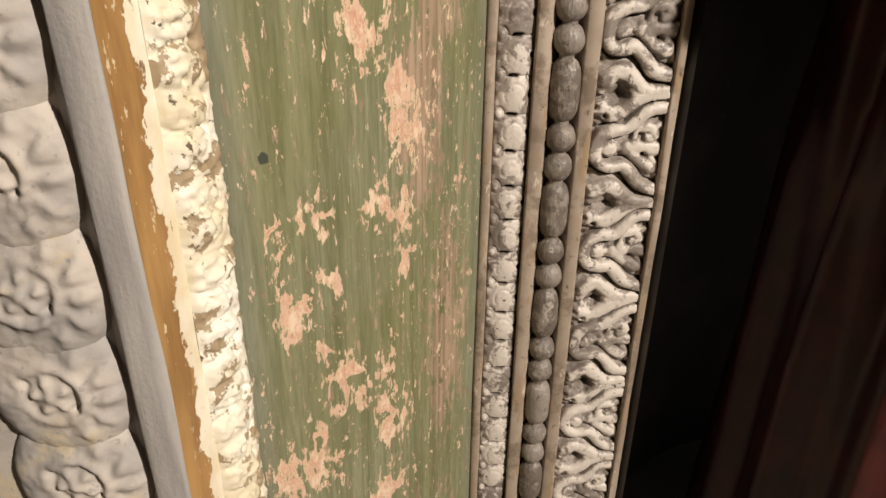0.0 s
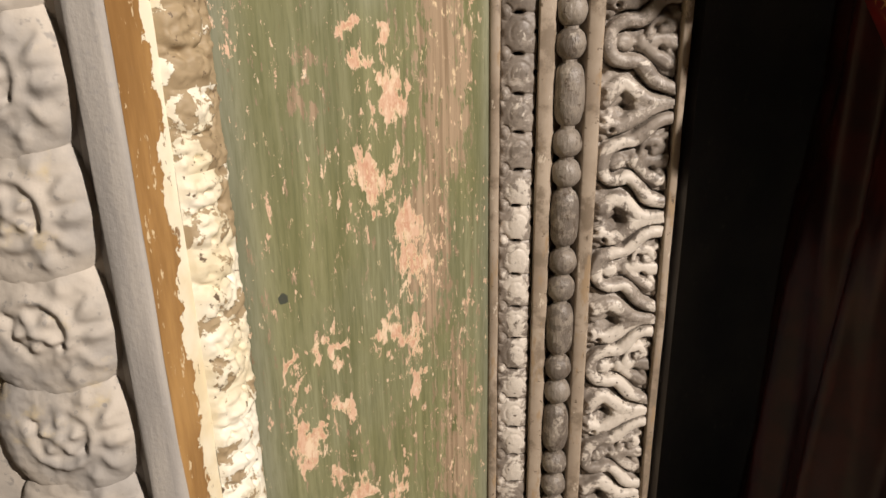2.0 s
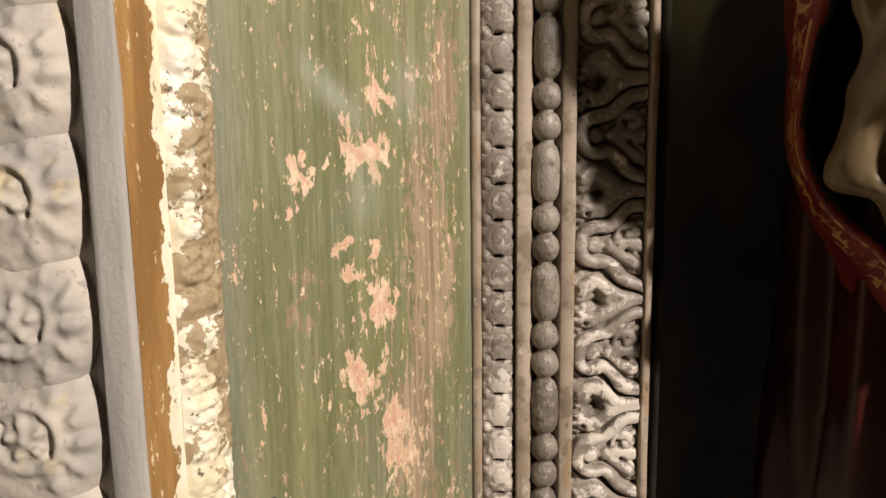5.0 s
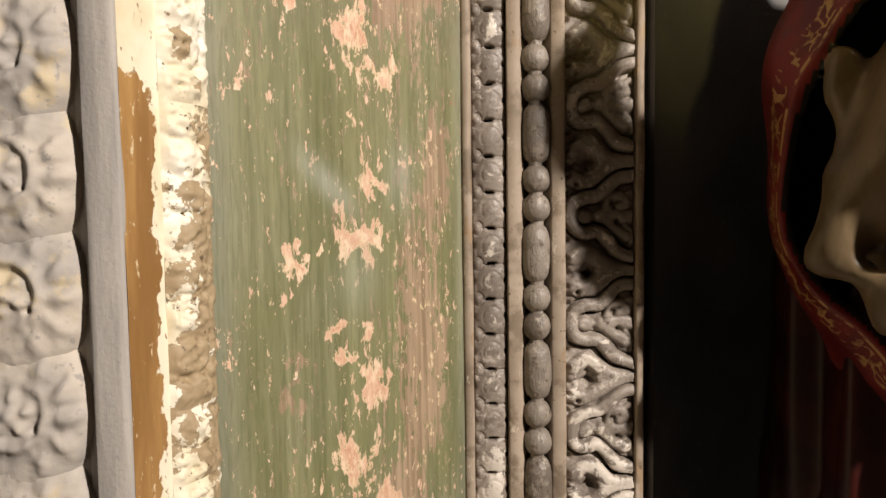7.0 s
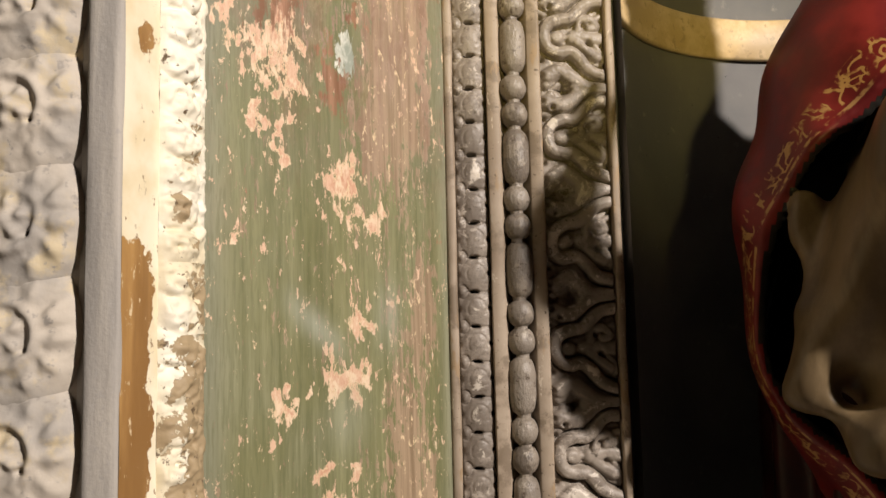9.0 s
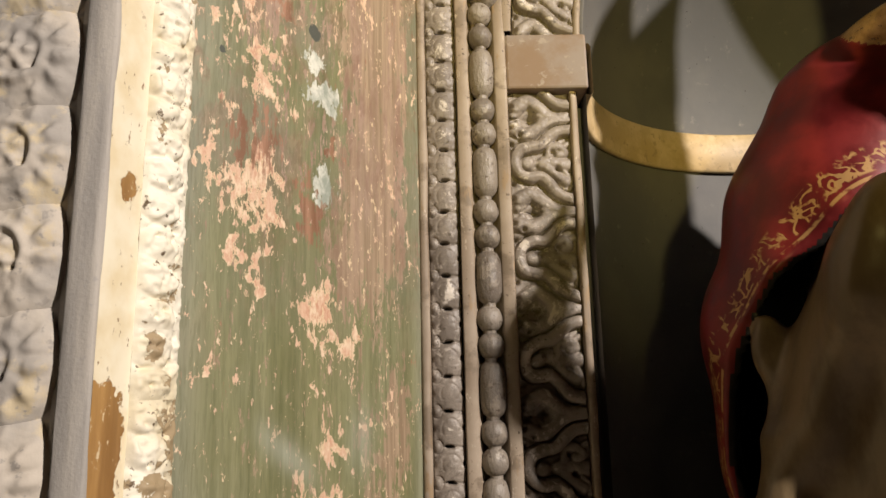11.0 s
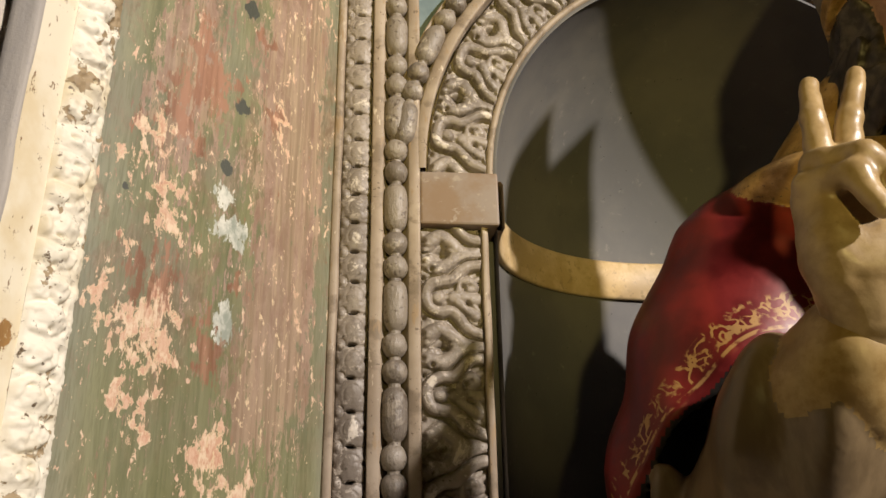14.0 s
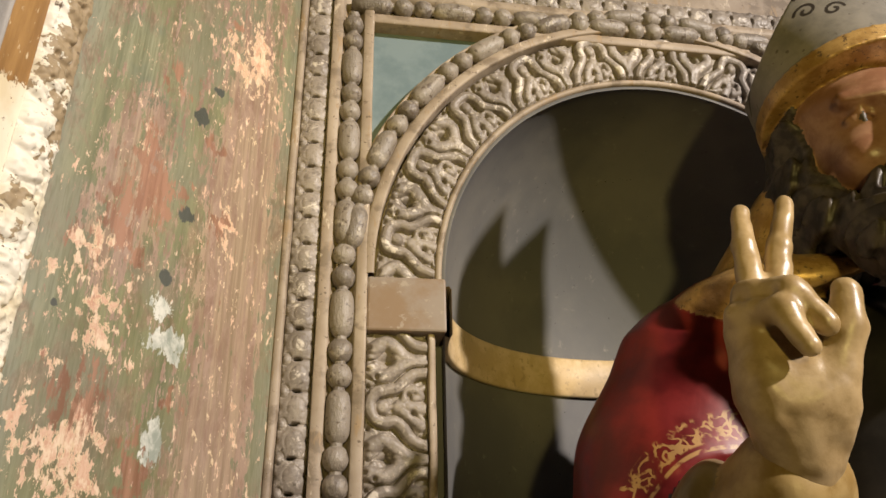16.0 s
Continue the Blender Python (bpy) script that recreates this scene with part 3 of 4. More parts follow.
# patches of lost paint: across, up, half width, half height
FLAKES_LOW = ((.090, 0.907, .017, .018), (.113, 0.858, .011, .018), (.119, 0.821, .015, .026), (.092, 0.869, .006, .005), (.097, 0.761, .009, .019), (.118, 0.746, .009, .023),
              (.117, 0.702, .008, .014), (.026, 0.777, .003, .008), (.039, 0.766, .005, .015), (.055, 0.765, .005, .012), (.025, 0.750, .003, .010), (.031, 0.699, .012, .020),
              (.055, 0.706, .008, .006), (.053, 0.647, .005, .011), (.064, 0.608, .008, .025), (.077, 0.575, .018, .009), (.101, 0.530, .013, .031), (.100, 0.596, .009, .019),
              (.044, 0.559, .005, .017), (.031, 0.526, .022, .026), (.099, 0.436, .015, .023), (.104, 0.969, .013, .018), (.048, 1.092, .004, .008), (.063, 1.089, .003, .006))
FLAKES_MID = ((.098, 1.100, .019, .017), (.106, 1.152, .008, .012), (.095, 1.275, .014, .023), (.115, 1.245, .016, .017), (.092, 1.213, .004, .004), (.047, 1.087, .006, .011),
              (.135, 1.176, .005, .007), (.012, 1.230, .003, .010), (.033, 1.378, .011, .022), (.052, 1.360, .010, .022),
              (.033, 1.328, .005, .013), (.045, 1.298, .006, .012), (.010, 1.410, .004, .019))
FLAKES_TOP = ((.021, 1.537, .007, .010), (.040, 1.569, .007, .011), (.040, 1.510, .007, .016), (.051, 1.489, .013, .020), (.032, 1.383, .010, .021), (.050, 1.391, .012, .028),
              (.026, 1.566, .004, .008), (.048, 1.315, .005, .011), (.023, 1.539, .008, .010), (.043, 1.513, .010, .014), (.054, 1.490, .009, .014), (.031, 1.382, .011, .018),
              (.048, 1.367, .014, .017), (.133, 1.642, .005, .027), (.144, 1.892, .022, .043), (.024, 1.450, .004, .010), (.029, 1.573, .007, .005), (.045, 1.570, .005, .008),
              (.020, 1.423, .003, .010))
RUBBED = ((.074, 1.643, .009, .039), (.092, 1.663, .010, .009), (.128, 1.643, .005, .024), (.065, 1.575, .007, .018), (.048, 1.609, .012, .055), (.076, 1.795, .008, .026),
          (.084, 1.653, .015, .007), (.065, 1.569, .005, .025), (.116, 1.734, .007, .012), (.062, 1.668, .011, .057), (.081, 1.388, .005, .027), (.044, 1.430, .025, .031),
          (.107, 1.445, .006, .023), (.117, 1.914, .007, .008), (.089, 1.368, .007, .027))
STRIPPED = ((.151, 1.599, .023, .132), (.150, 1.788, .025, .089), (.151, 1.585, .029, .085), (.144, 1.698, .025, .060), (.140, 1.390, .022, .091), (.121, 1.328, .015, .034),
            (.163, 1.148, .014, .060), (.044, 0.986, .005, .025), (.048, 0.990, .004, .030), (.133, 0.834, .017, .078), (.158, 0.608, .016, .103), (.150, 0.986, .019, .100),
            (.144, 1.435, .017, .096), (.052, 1.641, .024, .092))
FILLED = ((.089, 1.528, .008, .012), (.097, 1.495, .015, .016), (.097, 1.401, .009, .022), (.104, 1.484, .008, .008))
SCORCHED = ((.098, 1.637, .009, .013), (.089, 1.561, .006, .010), (.099, 1.764, .009, .013), (.112, 1.81, .005, .008), (.024, 0.826, .003, .006), (.019, 1.505, .003, .005))


def spots(places, power=1.0, grow=1.0, bend=1.0):
    """The strongest of many soft spots at each point."""
    out = np.zeros(x.shape)
    a = x + bend * 0.004 * np.sin(v * 171 + 3 * np.sin(x * 90)) + bend * 0.003 * np.sin(v * 330 + x * 240)
    b = v + bend * 0.006 * np.sin(x * 230 + 2 * np.sin(v * 60)) + bend * 0.004 * np.sin(x * 520 + v * 190)
    for cx, cz, rx, rz in places:
        out = np.maximum(out, np.exp(-(((a - cx) / (rx * grow)) ** 2 + ((b - cz) / (rz * grow)) ** 2) ** power))
    return out


peel = 0.94 * np.maximum(spots(FLAKES_LOW, 0.8, 1.15), np.maximum(spots(FLAKES_MID, 0.8, 1.1), 0.95 * spots(FLAKES_TOP, 0.7, 1.15)))
ringd = np.hypot((x - .088) / .9, v - 1.014)
peel = np.maximum(peel, (0.66 + 0.22 * np.sin(3 * np.arctan2(v - 1.014, x - .088) + 1)) * np.exp(-((ringd - .016 - .003 * np.sin(v * 260)) / .006) ** 2))
high = 1 / (1 + np.exp(-(v - 1.33) / 0.045))
bare = 0.72 * spots(STRIPPED, 1.6, 1.25) + 0.04 + 0.16 * high
bare += 0.42 * blob(x, 0, .146, 0, .034, 1) * (0.5 + 0.5 * high)
bare *= np.clip((0.186 - x) / 0.010, 0, 1) * np.clip((x - 0.008) / 0.02, 0, 1)
rub = spots(RUBBED, 0.9, 1.1)
white = spots(FILLED, 1.0, 1.05, 0.3)
dark = 0.95 * spots(SCORCHED, 1.2, 1.0, 0.2)
smear = np.maximum(0.9 * blob(x + 0.6 * (v - 1.150), v, .072, 1.150, .011, .022), 0.5 * blob(x, v, .131, 1.155, .012, .035))
smear = np.maximum(smear, 0.35 * blob(x, v, .095, 1.066, .020, .03))
edge = np.exp(-(x / 0.014) ** 2) + np.exp(-((x - .192) / 0.010) ** 2)
for key, data in (("peel", peel), ("bare", bare), ("white", white), ("dark", dark), ("smear", smear), ("red", high), ("rub", rub), ("edge", edge)):
    me.attributes.new(key, "FLOAT", "POINT").data.foreach_set("value", np.ascontiguousarray(data.ravel(), np.float32))
panel = thing("splayed_panel", "green painted wooden panel flaking to salmon and bare wood", "panel")
part("board", me, M_GREEN, panel)
part("board_back", box(-0.02, 0.25, 0.075, 0.12, 0.0, Z_TOP), M_WALL, panel)

# ---- outer moulding: carved cream leaves, ochre strip, grey fillet ----
outer = thing("outer_moulding", "cream carved leaf moulding with a flaked ochre strip", "moulding")
A0, A1, A2 = (0.0, -0.212), (-0.0160, -0.2555), (-0.0245, -0.293)
CW = math.hypot(A1[0] - A0[0], A1[1] - A0[1])
C_STEP = 0.052


def scallop_mesh(seed, nu=34, nv=36):
    """One curled leaf of the cream moulding, u across from the panel, v up."""
    k = 0.001
    u, v = np.meshgrid(np.linspace(0, CW, nu), np.linspace(-C_STEP / 2, C_STEP / 2, nv))
    h = 3 * k + 5 * k * np.sin(u / CW * math.pi)
    seam = np.clip((C_STEP / 2 - np.abs(v)) / (7 * k), 0, 1)
    for cv in (-13 + 4 * math.sin(seed * 5.1), 13 + 4 * math.sin(seed * 7.7)):
        d = np.sqrt(((u - 30 * k) / (19 * k)) ** 2 + ((v - cv * k) / (13.5 * k)) ** 2)
        h = h + seam * (4 * k * np.sqrt(np.clip(1 - d ** 2, 0, 1)) - 1.6 * k * np.exp(-((d - 1.02) / 0.12) ** 2) - 1.0 * k * np.exp(-((d - 0.45 - 0.1 * math.sin(seed * 3)) / 0.16) ** 2))
    h -= 6 * k * np.exp(-(((u - 13 * k) / (3 * k)) ** 2 + (v / (3 * k)) ** 2)) + 4 * k * np.exp(-(((u - 10 * k) / (3 * k)) ** 2 + ((v - 20 * k) / (4 * k)) ** 2))
    h += (3.4 * k * rough2(u, v, 70, seed) + 1.8 * k * rough2(u, v, 190, seed)) * seam
    for q in range(3):
        h -= 7 * k * np.exp(-((u - (8 + 26 * abs(math.sin(seed * 2.3 + q * 1.9))) * k) ** 2 + (v - 20 * math.sin(seed * 1.7 + q * 2.4) * k) ** 2) / (2.0 * k) ** 2)
    h = np.where(u < 5 * k, np.maximum(h, 3 * k), h) * np.clip(np.minimum(u + 1 * k, CW - u) / (2 * k), 0, 1)
    ux, uy = (A1[0] - A0[0]) / CW, (A1[1] - A0[1]) / CW
    verts = [(A0[0] + a * ux - c * uy, A0[1] + a * uy + c * ux, b) for a, b, c in zip(u.ravel(), v.ravel(), h.ravel())]
    return mesh_of("carved_leaf", verts, grid_faces(nu, nv)), u


for k in range(int((Z_TOP - Z_BOT) / C_STEP)):
    zc = Z_BOT + (k + 0.5) * C_STEP
    me, uu = scallop_mesh(20 + k)
    gone = 0.75 * math.exp(-((zc - 1.04) / 0.15) ** 2) + 0.25 * math.exp(-((zc - 0.62) / 0.15) ** 2) + 0.85 * math.exp(-((zc - 1.80) / 0.13) ** 2)
    worn = gone * (1.2 - 0.9 * uu / CW)
    me.attributes.new("peel", "FLOAT", "POINT").data.foreach_set("value", np.ascontiguousarray(worn.ravel(), np.float32))
    part("carved_leaf", me, M_LEAF, outer, at=Matrix.Translation((0, 0, zc)))

nu, nv = 10, 300
u, v = np.meshgrid(np.linspace(0, 1, nu), np.linspace(Z_BOT, Z_TOP, nv))
verts = [(A1[0] + (A2[0] - A1[0]) * a + 0.0006 * noise.noise((a * 3, 0, b * 20)), A1[1] + (A2[1] - A1[1]) * a, b) for a, b in zip(u.ravel(), v.ravel())]
me = mesh_of("ochre_strip", verts, grid_faces(nu, nv))
low = 0.20 + 0.16 / (1 + np.exp((v - 0.95) / 0.02)) + 0.12 * np.sin(v * 47) * np.sin(v * 113 + 1)
peel = 1 / (1 + np.exp((v - 1.207) / 0.006)) * (0.5 + np.clip((u - low) * 2.2, -0.6, 0.9))
peel = np.clip(peel, 0, 1) + 0.8 * blob(u, v, .4, 1.352, .3, .018) + 1.2 * np.clip((v - 1.62) * 8, 0, 1)
me.attributes.new("peel", "FLOAT", "POINT").data.foreach_set("value", np.ascontiguousarray(peel.ravel(), np.float32))
part("ochre_strip", me, M_STRIP, outer, "ochre strip with cream paint flaking off it")

pilaster = thing("carved_pilaster", "grey painted pilaster carved with overlapping rosette scrolls", "pilaster")
part("fillet", extruded([(-0.0245, -0.28), (-0.0245, -0.2925), (-0.0252, -0.2948), (-0.0265, -0.2958), (-0.0300, -0.2963), (-0.0360, -0.2966), (-0.0420, -0.2966), (-0.0452, -0.2962), (-0.0470, -0.2950), (-0.0478, -0.292), (-0.0485, -0.2865), (-0.0495, -0.2848), (-0.056, -0.2835), (-0.06, -0.27)], Z_BOT, Z_TOP, 0.0011, 0.006), M_FILLET, pilaster, "grey brushed flat fillet")
part("ground_board", box(-0.40, -0.0505, -0.2815, -0.22, Z_BOT, Z_TOP), M_GREY, pilaster)
S_STEP = 0.0745


def scroll_mesh(seed, nu=70, nv=66):
    """One disc of the scroll with curling leaf and a rosette."""
    k = 0.001
    W = 112 * k
    u, v = np.meshgrid(np.linspace(-W / 2, W / 2, nu), np.linspace(-48 * k, 48 * k, nv))
    d = np.hypot(u / (47 * k), v / (56 * k))
    h = 13.5 * k * np.clip(1 - d ** 4.5, 0, 1) ** 0.5 * (1 - 0.20 * np.clip(v / (48 * k), 0, 1))

    def hump(cu, cv, ru, rv, t=0.0):
        c, s = math.cos(t), math.sin(t)
        a, b = (u - cu * k) * c + (v - cv * k) * s, -(u - cu * k) * s + (v - cv * k) * c
        return np.exp(-(a / (ru * k)) ** 2 - (b / (rv * k)) ** 2)

    r0 = np.hypot(u, v)
    ang = np.arctan2(v, u)
    h += (2.6 + 1.8 * np.sin(ang + seed)) * k * np.exp(-((r0 - 21 * k) / (4.0 * k)) ** 2) - (0.8 + 0.7 * np.sin(ang * 2 + seed)) * k * np.exp(-((r0 - 15.5 * k) / (2.6 * k)) ** 2)
    h += 5 * k * np.exp(-(r0 / (5.5 * k)) ** 2)
    for a in range(5):
        t = a * 2 * math.pi / 5 + seed
        h += 4 * k * hump(10.5 * math.cos(t), 10.5 * math.sin(t), 5, 3.6, t)
    for cu, cv, t in ((31, 13, 0.9), (35, -3, 0.1), (30, -19, -0.9), (18, 27, 1.6), (17, -29, -1.4)):
        h += 3.6 * k * hump(cu, cv, 9.5, 5.0, t) - 1.2 * k * hump(cu - 2, cv + 7, 7.5, 2.6, t)
    h -= 5.5 * k * hump(14, -10, 2.2, 2.4, 0.5) + 4 * k * hump(-17, 9, 2.5, 4, 0.5)
    h += (1.3 * k * rough2(u, v, 42, seed) + 0.7 * k * rough2(u, v, 140, seed)) * (d < 1.02)
    verts = [(a, -c, b) for a, b, c in zip(u.ravel(), v.ravel(), h.ravel())]
    return mesh_of("rosette_scroll", verts, grid_faces(nu, nv))


SCROLLS = [scroll_mesh(s) for s in (51, 52, 53)]
for k in range(int((Z_TOP - Z_BOT) / S_STEP)):
    part("rosette_scroll", SCROLLS[k % 3], M_GREY, pilaster, at=Matrix.Translation((-0.0985, -0.2812, 0.184 + k * S_STEP)))

part("pier", box(-0.40, -0.0265, -0.219, 0.499, 0.003, Z_TOP, 0), M_WALL, pilaster)

# ---- room behind the camera, dark and plain ----
for name, dims in (("floor", (-4, 5, -5, 0.5, -0.05, 0.0)), ("ceiling", (-4, 5, -5, 0.5, 4.6, 4.7)), ("wall_south", (-4, 5, -5.1, -5, 0, 4.6)), ("wall_west", (-4.1, -4, -5, 0.5, 0, 4.6)), ("wall_east", (5, 5.1, -5, 0.5, 0, 4.6)), ("wall_north", (-4, 5, 0.5, 0.6, 0, 4.6))):
    ob = part(name, box(*dims, bevel=0), M_WALL)
    tagged(ob, "plain dim " + ("floor" if name == "floor" else "surface closing the church"), name.split("_")[0], kind="structure")
part("upper_wall", box(-0.4, 1.6, 0.02, 0.4, Z_TOP, 4.6, 0), M_WALL)
tagged(bpy.data.objects["upper_wall"], "plain wall above the niche frame", "wall", kind="structure")
part("right_wall", box(1.26, 1.6, -0.05, 0.40, 0.0, Z_TOP, 0), M_WALL)
tagged(bpy.data.objects["right_wall"], "plain wall beside the niche", "wall", kind="structure")

# ---- the painted statue, one mesh ----
def cap(p, a, b, ra, rb):
    a, b = np.array(a), np.array(b)
    d = b - a
    t = np.clip(((p - a) @ d) / (d @ d), 0, 1)
    return np.linalg.norm(p - a - t[..., None] * d, axis=-1) - (ra + (rb - ra) * t)


def ell(p, c, r, yaw=0.0):
    q = p - np.array(c)
    if yaw:
        s, k = math.sin(yaw), math.cos(yaw)
        q = np.stack([q[..., 0] * k + q[..., 1] * s, -q[..., 0] * s + q[..., 1] * k, q[..., 2]], -1)
    r = np.array(r)
    n = np.linalg.norm(q / r, axis=-1)
    return n * (n - 1) / np.maximum(np.linalg.norm(q / r ** 2, axis=-1), 1e-6)


def melt(a, b, k):
    h = np.clip(0.5 + 0.5 * (b - a) / k, 0, 1)
    return b + (a - b) * h - k * h * (1 - h)


def chain(p, points, k=0.01):
    """Limb through (x, y, z, radius) points."""
    out = None
    for a, b in zip(points, points[1:]):
        d = cap(p, a[:3], b[:3], a[3], b[3])
        out = d if out is None else melt(out, d, k)
    return out


def waves(p, dirn, freq, phase=0.0):
    return np.sin(p @ np.array(dirn) * freq + phase + 1.3 * np.sin(p[..., 2] * 11 + p[..., 0] * 9))


def ripple(p, f, s=0.0):
    x, y, z = p[..., 0] * f, p[..., 1] * f, p[..., 2] * f
    return (np.sin(x + 2 * np.sin(y * 0.7 + s)) + np.sin(y * 1.3 + 1.7 * np.sin(z * 0.8 + s)) + np.sin(z * 1.1 + 2 * np.sin(x * 0.6 + 1))) / 3


def nets(field, lo, hi, h):
    """Naive surface nets of field < 0 in a box, in cells of size h."""
    ax = [np.arange(lo[k], hi[k] + h, h) for k in range(3)]
    p = np.stack(np.meshgrid(*ax, indexing="ij"), -1)
    f = field(p)
    inside = f < 0
    n = [len(a) - 1 for a in ax]
    corners = [(i, j, k) for i in (0, 1) for j in (0, 1) for k in (0, 1)]
    count = sum(inside[i:i + n[0], j:j + n[1], k:k + n[2]].astype(int) for i, j, k in corners)
    cells = np.argwhere((count > 0) & (count < 8))
    number = np.full(n, -1)
    number[tuple(cells.T)] = np.arange(len(cells))
    total, hits = np.zeros((len(cells), 3)), np.zeros(len(cells))
    for a in corners:
        for axis in range(3):
            if a[axis]:
                continue
            b = list(a)
            b[axis] = 1
            fa, fb = f[tuple((cells + a).T)], f[tuple((cells + b).T)]
            cross = (fa < 0) != (fb < 0)
            t = np.where(cross, fa / np.where(cross, fa - fb, 1), 0)
            q = np.array(a, float) + np.eye(3)[axis] * t[:, None]
            total += q * cross[:, None]
            hits += cross
    verts = np.array(lo) + (cells + total / hits[:, None]) * h
    faces = []
    for axis in range(3):
        o1, o2 = np.eye(3, dtype=int)[(axis + 1) % 3], np.eye(3, dtype=int)[(axis + 2) % 3]
        s = [slice(1, -1)] * 3
        s[axis] = slice(0, -1)
        s2 = list(s)
        s2[axis] = slice(1, None)
        base = np.array([1, 1, 1])
        base[axis] = 0
        a, b = inside[tuple(s)], inside[tuple(s2)]
        for flip in (False, True):
            e = np.argwhere((a & ~b) if not flip else (~a & b)) + base
            if not len(e):
                continue
            quad = [number[tuple((e - d).T)] for d in (0 * o1, o1, o1 + o2, o2)]
            q = np.stack(quad if not flip else quad[::-1], 1)
            faces.append(q[(q >= 0).all(1)])
    return verts, np.concatenate(faces)


HC = np.array((0.862, -0.190, 1.705))
FWD, SIDE, UPV = np.array((-0.30, -0.954, 0.0)), np.array((-0.954, 0.30, 0.0)), np.array((0, 0, 1.0))


def at_head(f, s, u):
    return tuple(HC + FWD * f + SIDE * s + UPV * u)


YAW = math.atan2(FWD[0], -FWD[1])


def s_hand(p):
    d = ell(p, (0.605, -0.316, 1.426), (0.036, 0.022, 0.042), -0.5)
    d = melt(d, ell(p, (0.630, -0.332, 1.412), (0.017, 0.018, 0.034)), 0.012)
    d = melt(d, ell(p, (0.582, -0.320, 1.424), (0.015, 0.018, 0.040)), 0.012)
    d = melt(d, ell(p, (0.604, -0.314, 1.458), (0.036, 0.022, 0.036), -0.4), 0.012)
    d = melt(d, chain(p, [(0.608, -0.312, 1.400, 0.029), (0.613, -0.302, 1.360, 0.027), (0.613, -0.270, 1.310, 0.034)]), 0.035)
    fingers = [
        [(0.618, -0.308, 1.482, 0.0125), (0.635, -0.304, 1.535, 0.0102), (0.656, -0.298, 1.584, 0.0080)],
        [(0.600, -0.306, 1.486, 0.0125), (0.607, -0.298, 1.540, 0.0100), (0.616, -0.290, 1.576, 0.0080)],
        [(0.588, -0.315, 1.487, 0.0125), (0.601, -0.352, 1.478, 0.0112), (0.616, -0.362, 1.448, 0.0090)],
        [(0.577, -0.316, 1.468, 0.0120), (0.590, -0.352, 1.462, 0.0108), (0.597, -0.362, 1.431, 0.0085)],
        [(0.630, -0.338, 1.412, 0.0160), (0.642, -0.350, 1.452, 0.0140), (0.646, -0.353, 1.478, 0.0112)]]
    for points in fingers:
        d = melt(d, chain(p, points, 0.004), 0.006)
    return d - 0.0009 * ripple(p, 230)


def s_face(p):
    d = ell(p, at_head(0, 0, 0), (0.076, 0.092, 0.112), YAW)
    d = melt(d, ell(p, at_head(0.006, 0, 0.050), (0.080, 0.092, 0.044), YAW), 0.02)
    d = melt(d, ell(p, at_head(0.068, 0.034, -0.030), (0.024, 0.022, 0.020)), 0.03)
    d = melt(d, ell(p, at_head(0.068, -0.034, -0.030), (0.024, 0.022, 0.020)), 0.03)
    d = melt(d, cap(p, at_head(0.085, 0.048, 0.036), at_head(0.094, 0.012, 0.034), 0.007, 0.008), 0.014)
    d = melt(d, cap(p, at_head(0.085, -0.048, 0.036), at_head(0.094, -0.012, 0.034), 0.007, 0.008), 0.014)
    d = melt(d, cap(p, at_head(0.090, 0, 0.025), at_head(0.113, 0, -0.026), 0.008, 0.012), 0.012)
    for s in (0.034, -0.034):
        d = np.maximum(d, -ell(p, at_head(0.104, s, 0.017), (0.022, 0.021, 0.012)))
        d = np.maximum(d, -ell(p, at_head(0.092, s, 0.014), (0.017, 0.013, 0.0075)))
        d = np.minimum(d, ell(p, at_head(0.070, s, 0.013), (0.0145, 0.0145, 0.0100)))
        d = melt(d, chain(p, [(*at_head(0.078, s * 1.42, 0.014), 0.0022), (*at_head(0.0855, s, 0.0215), 0.0028), (*at_head(0.085, s * 0.58, 0.015), 0.0022)], 0.004), 0.004)
    d = melt(d, cap(p, at_head(0.088, -0.018, -0.060), at_head(0.088, 0.018, -0.060), 0.007, 0.007), 0.006)
    return d


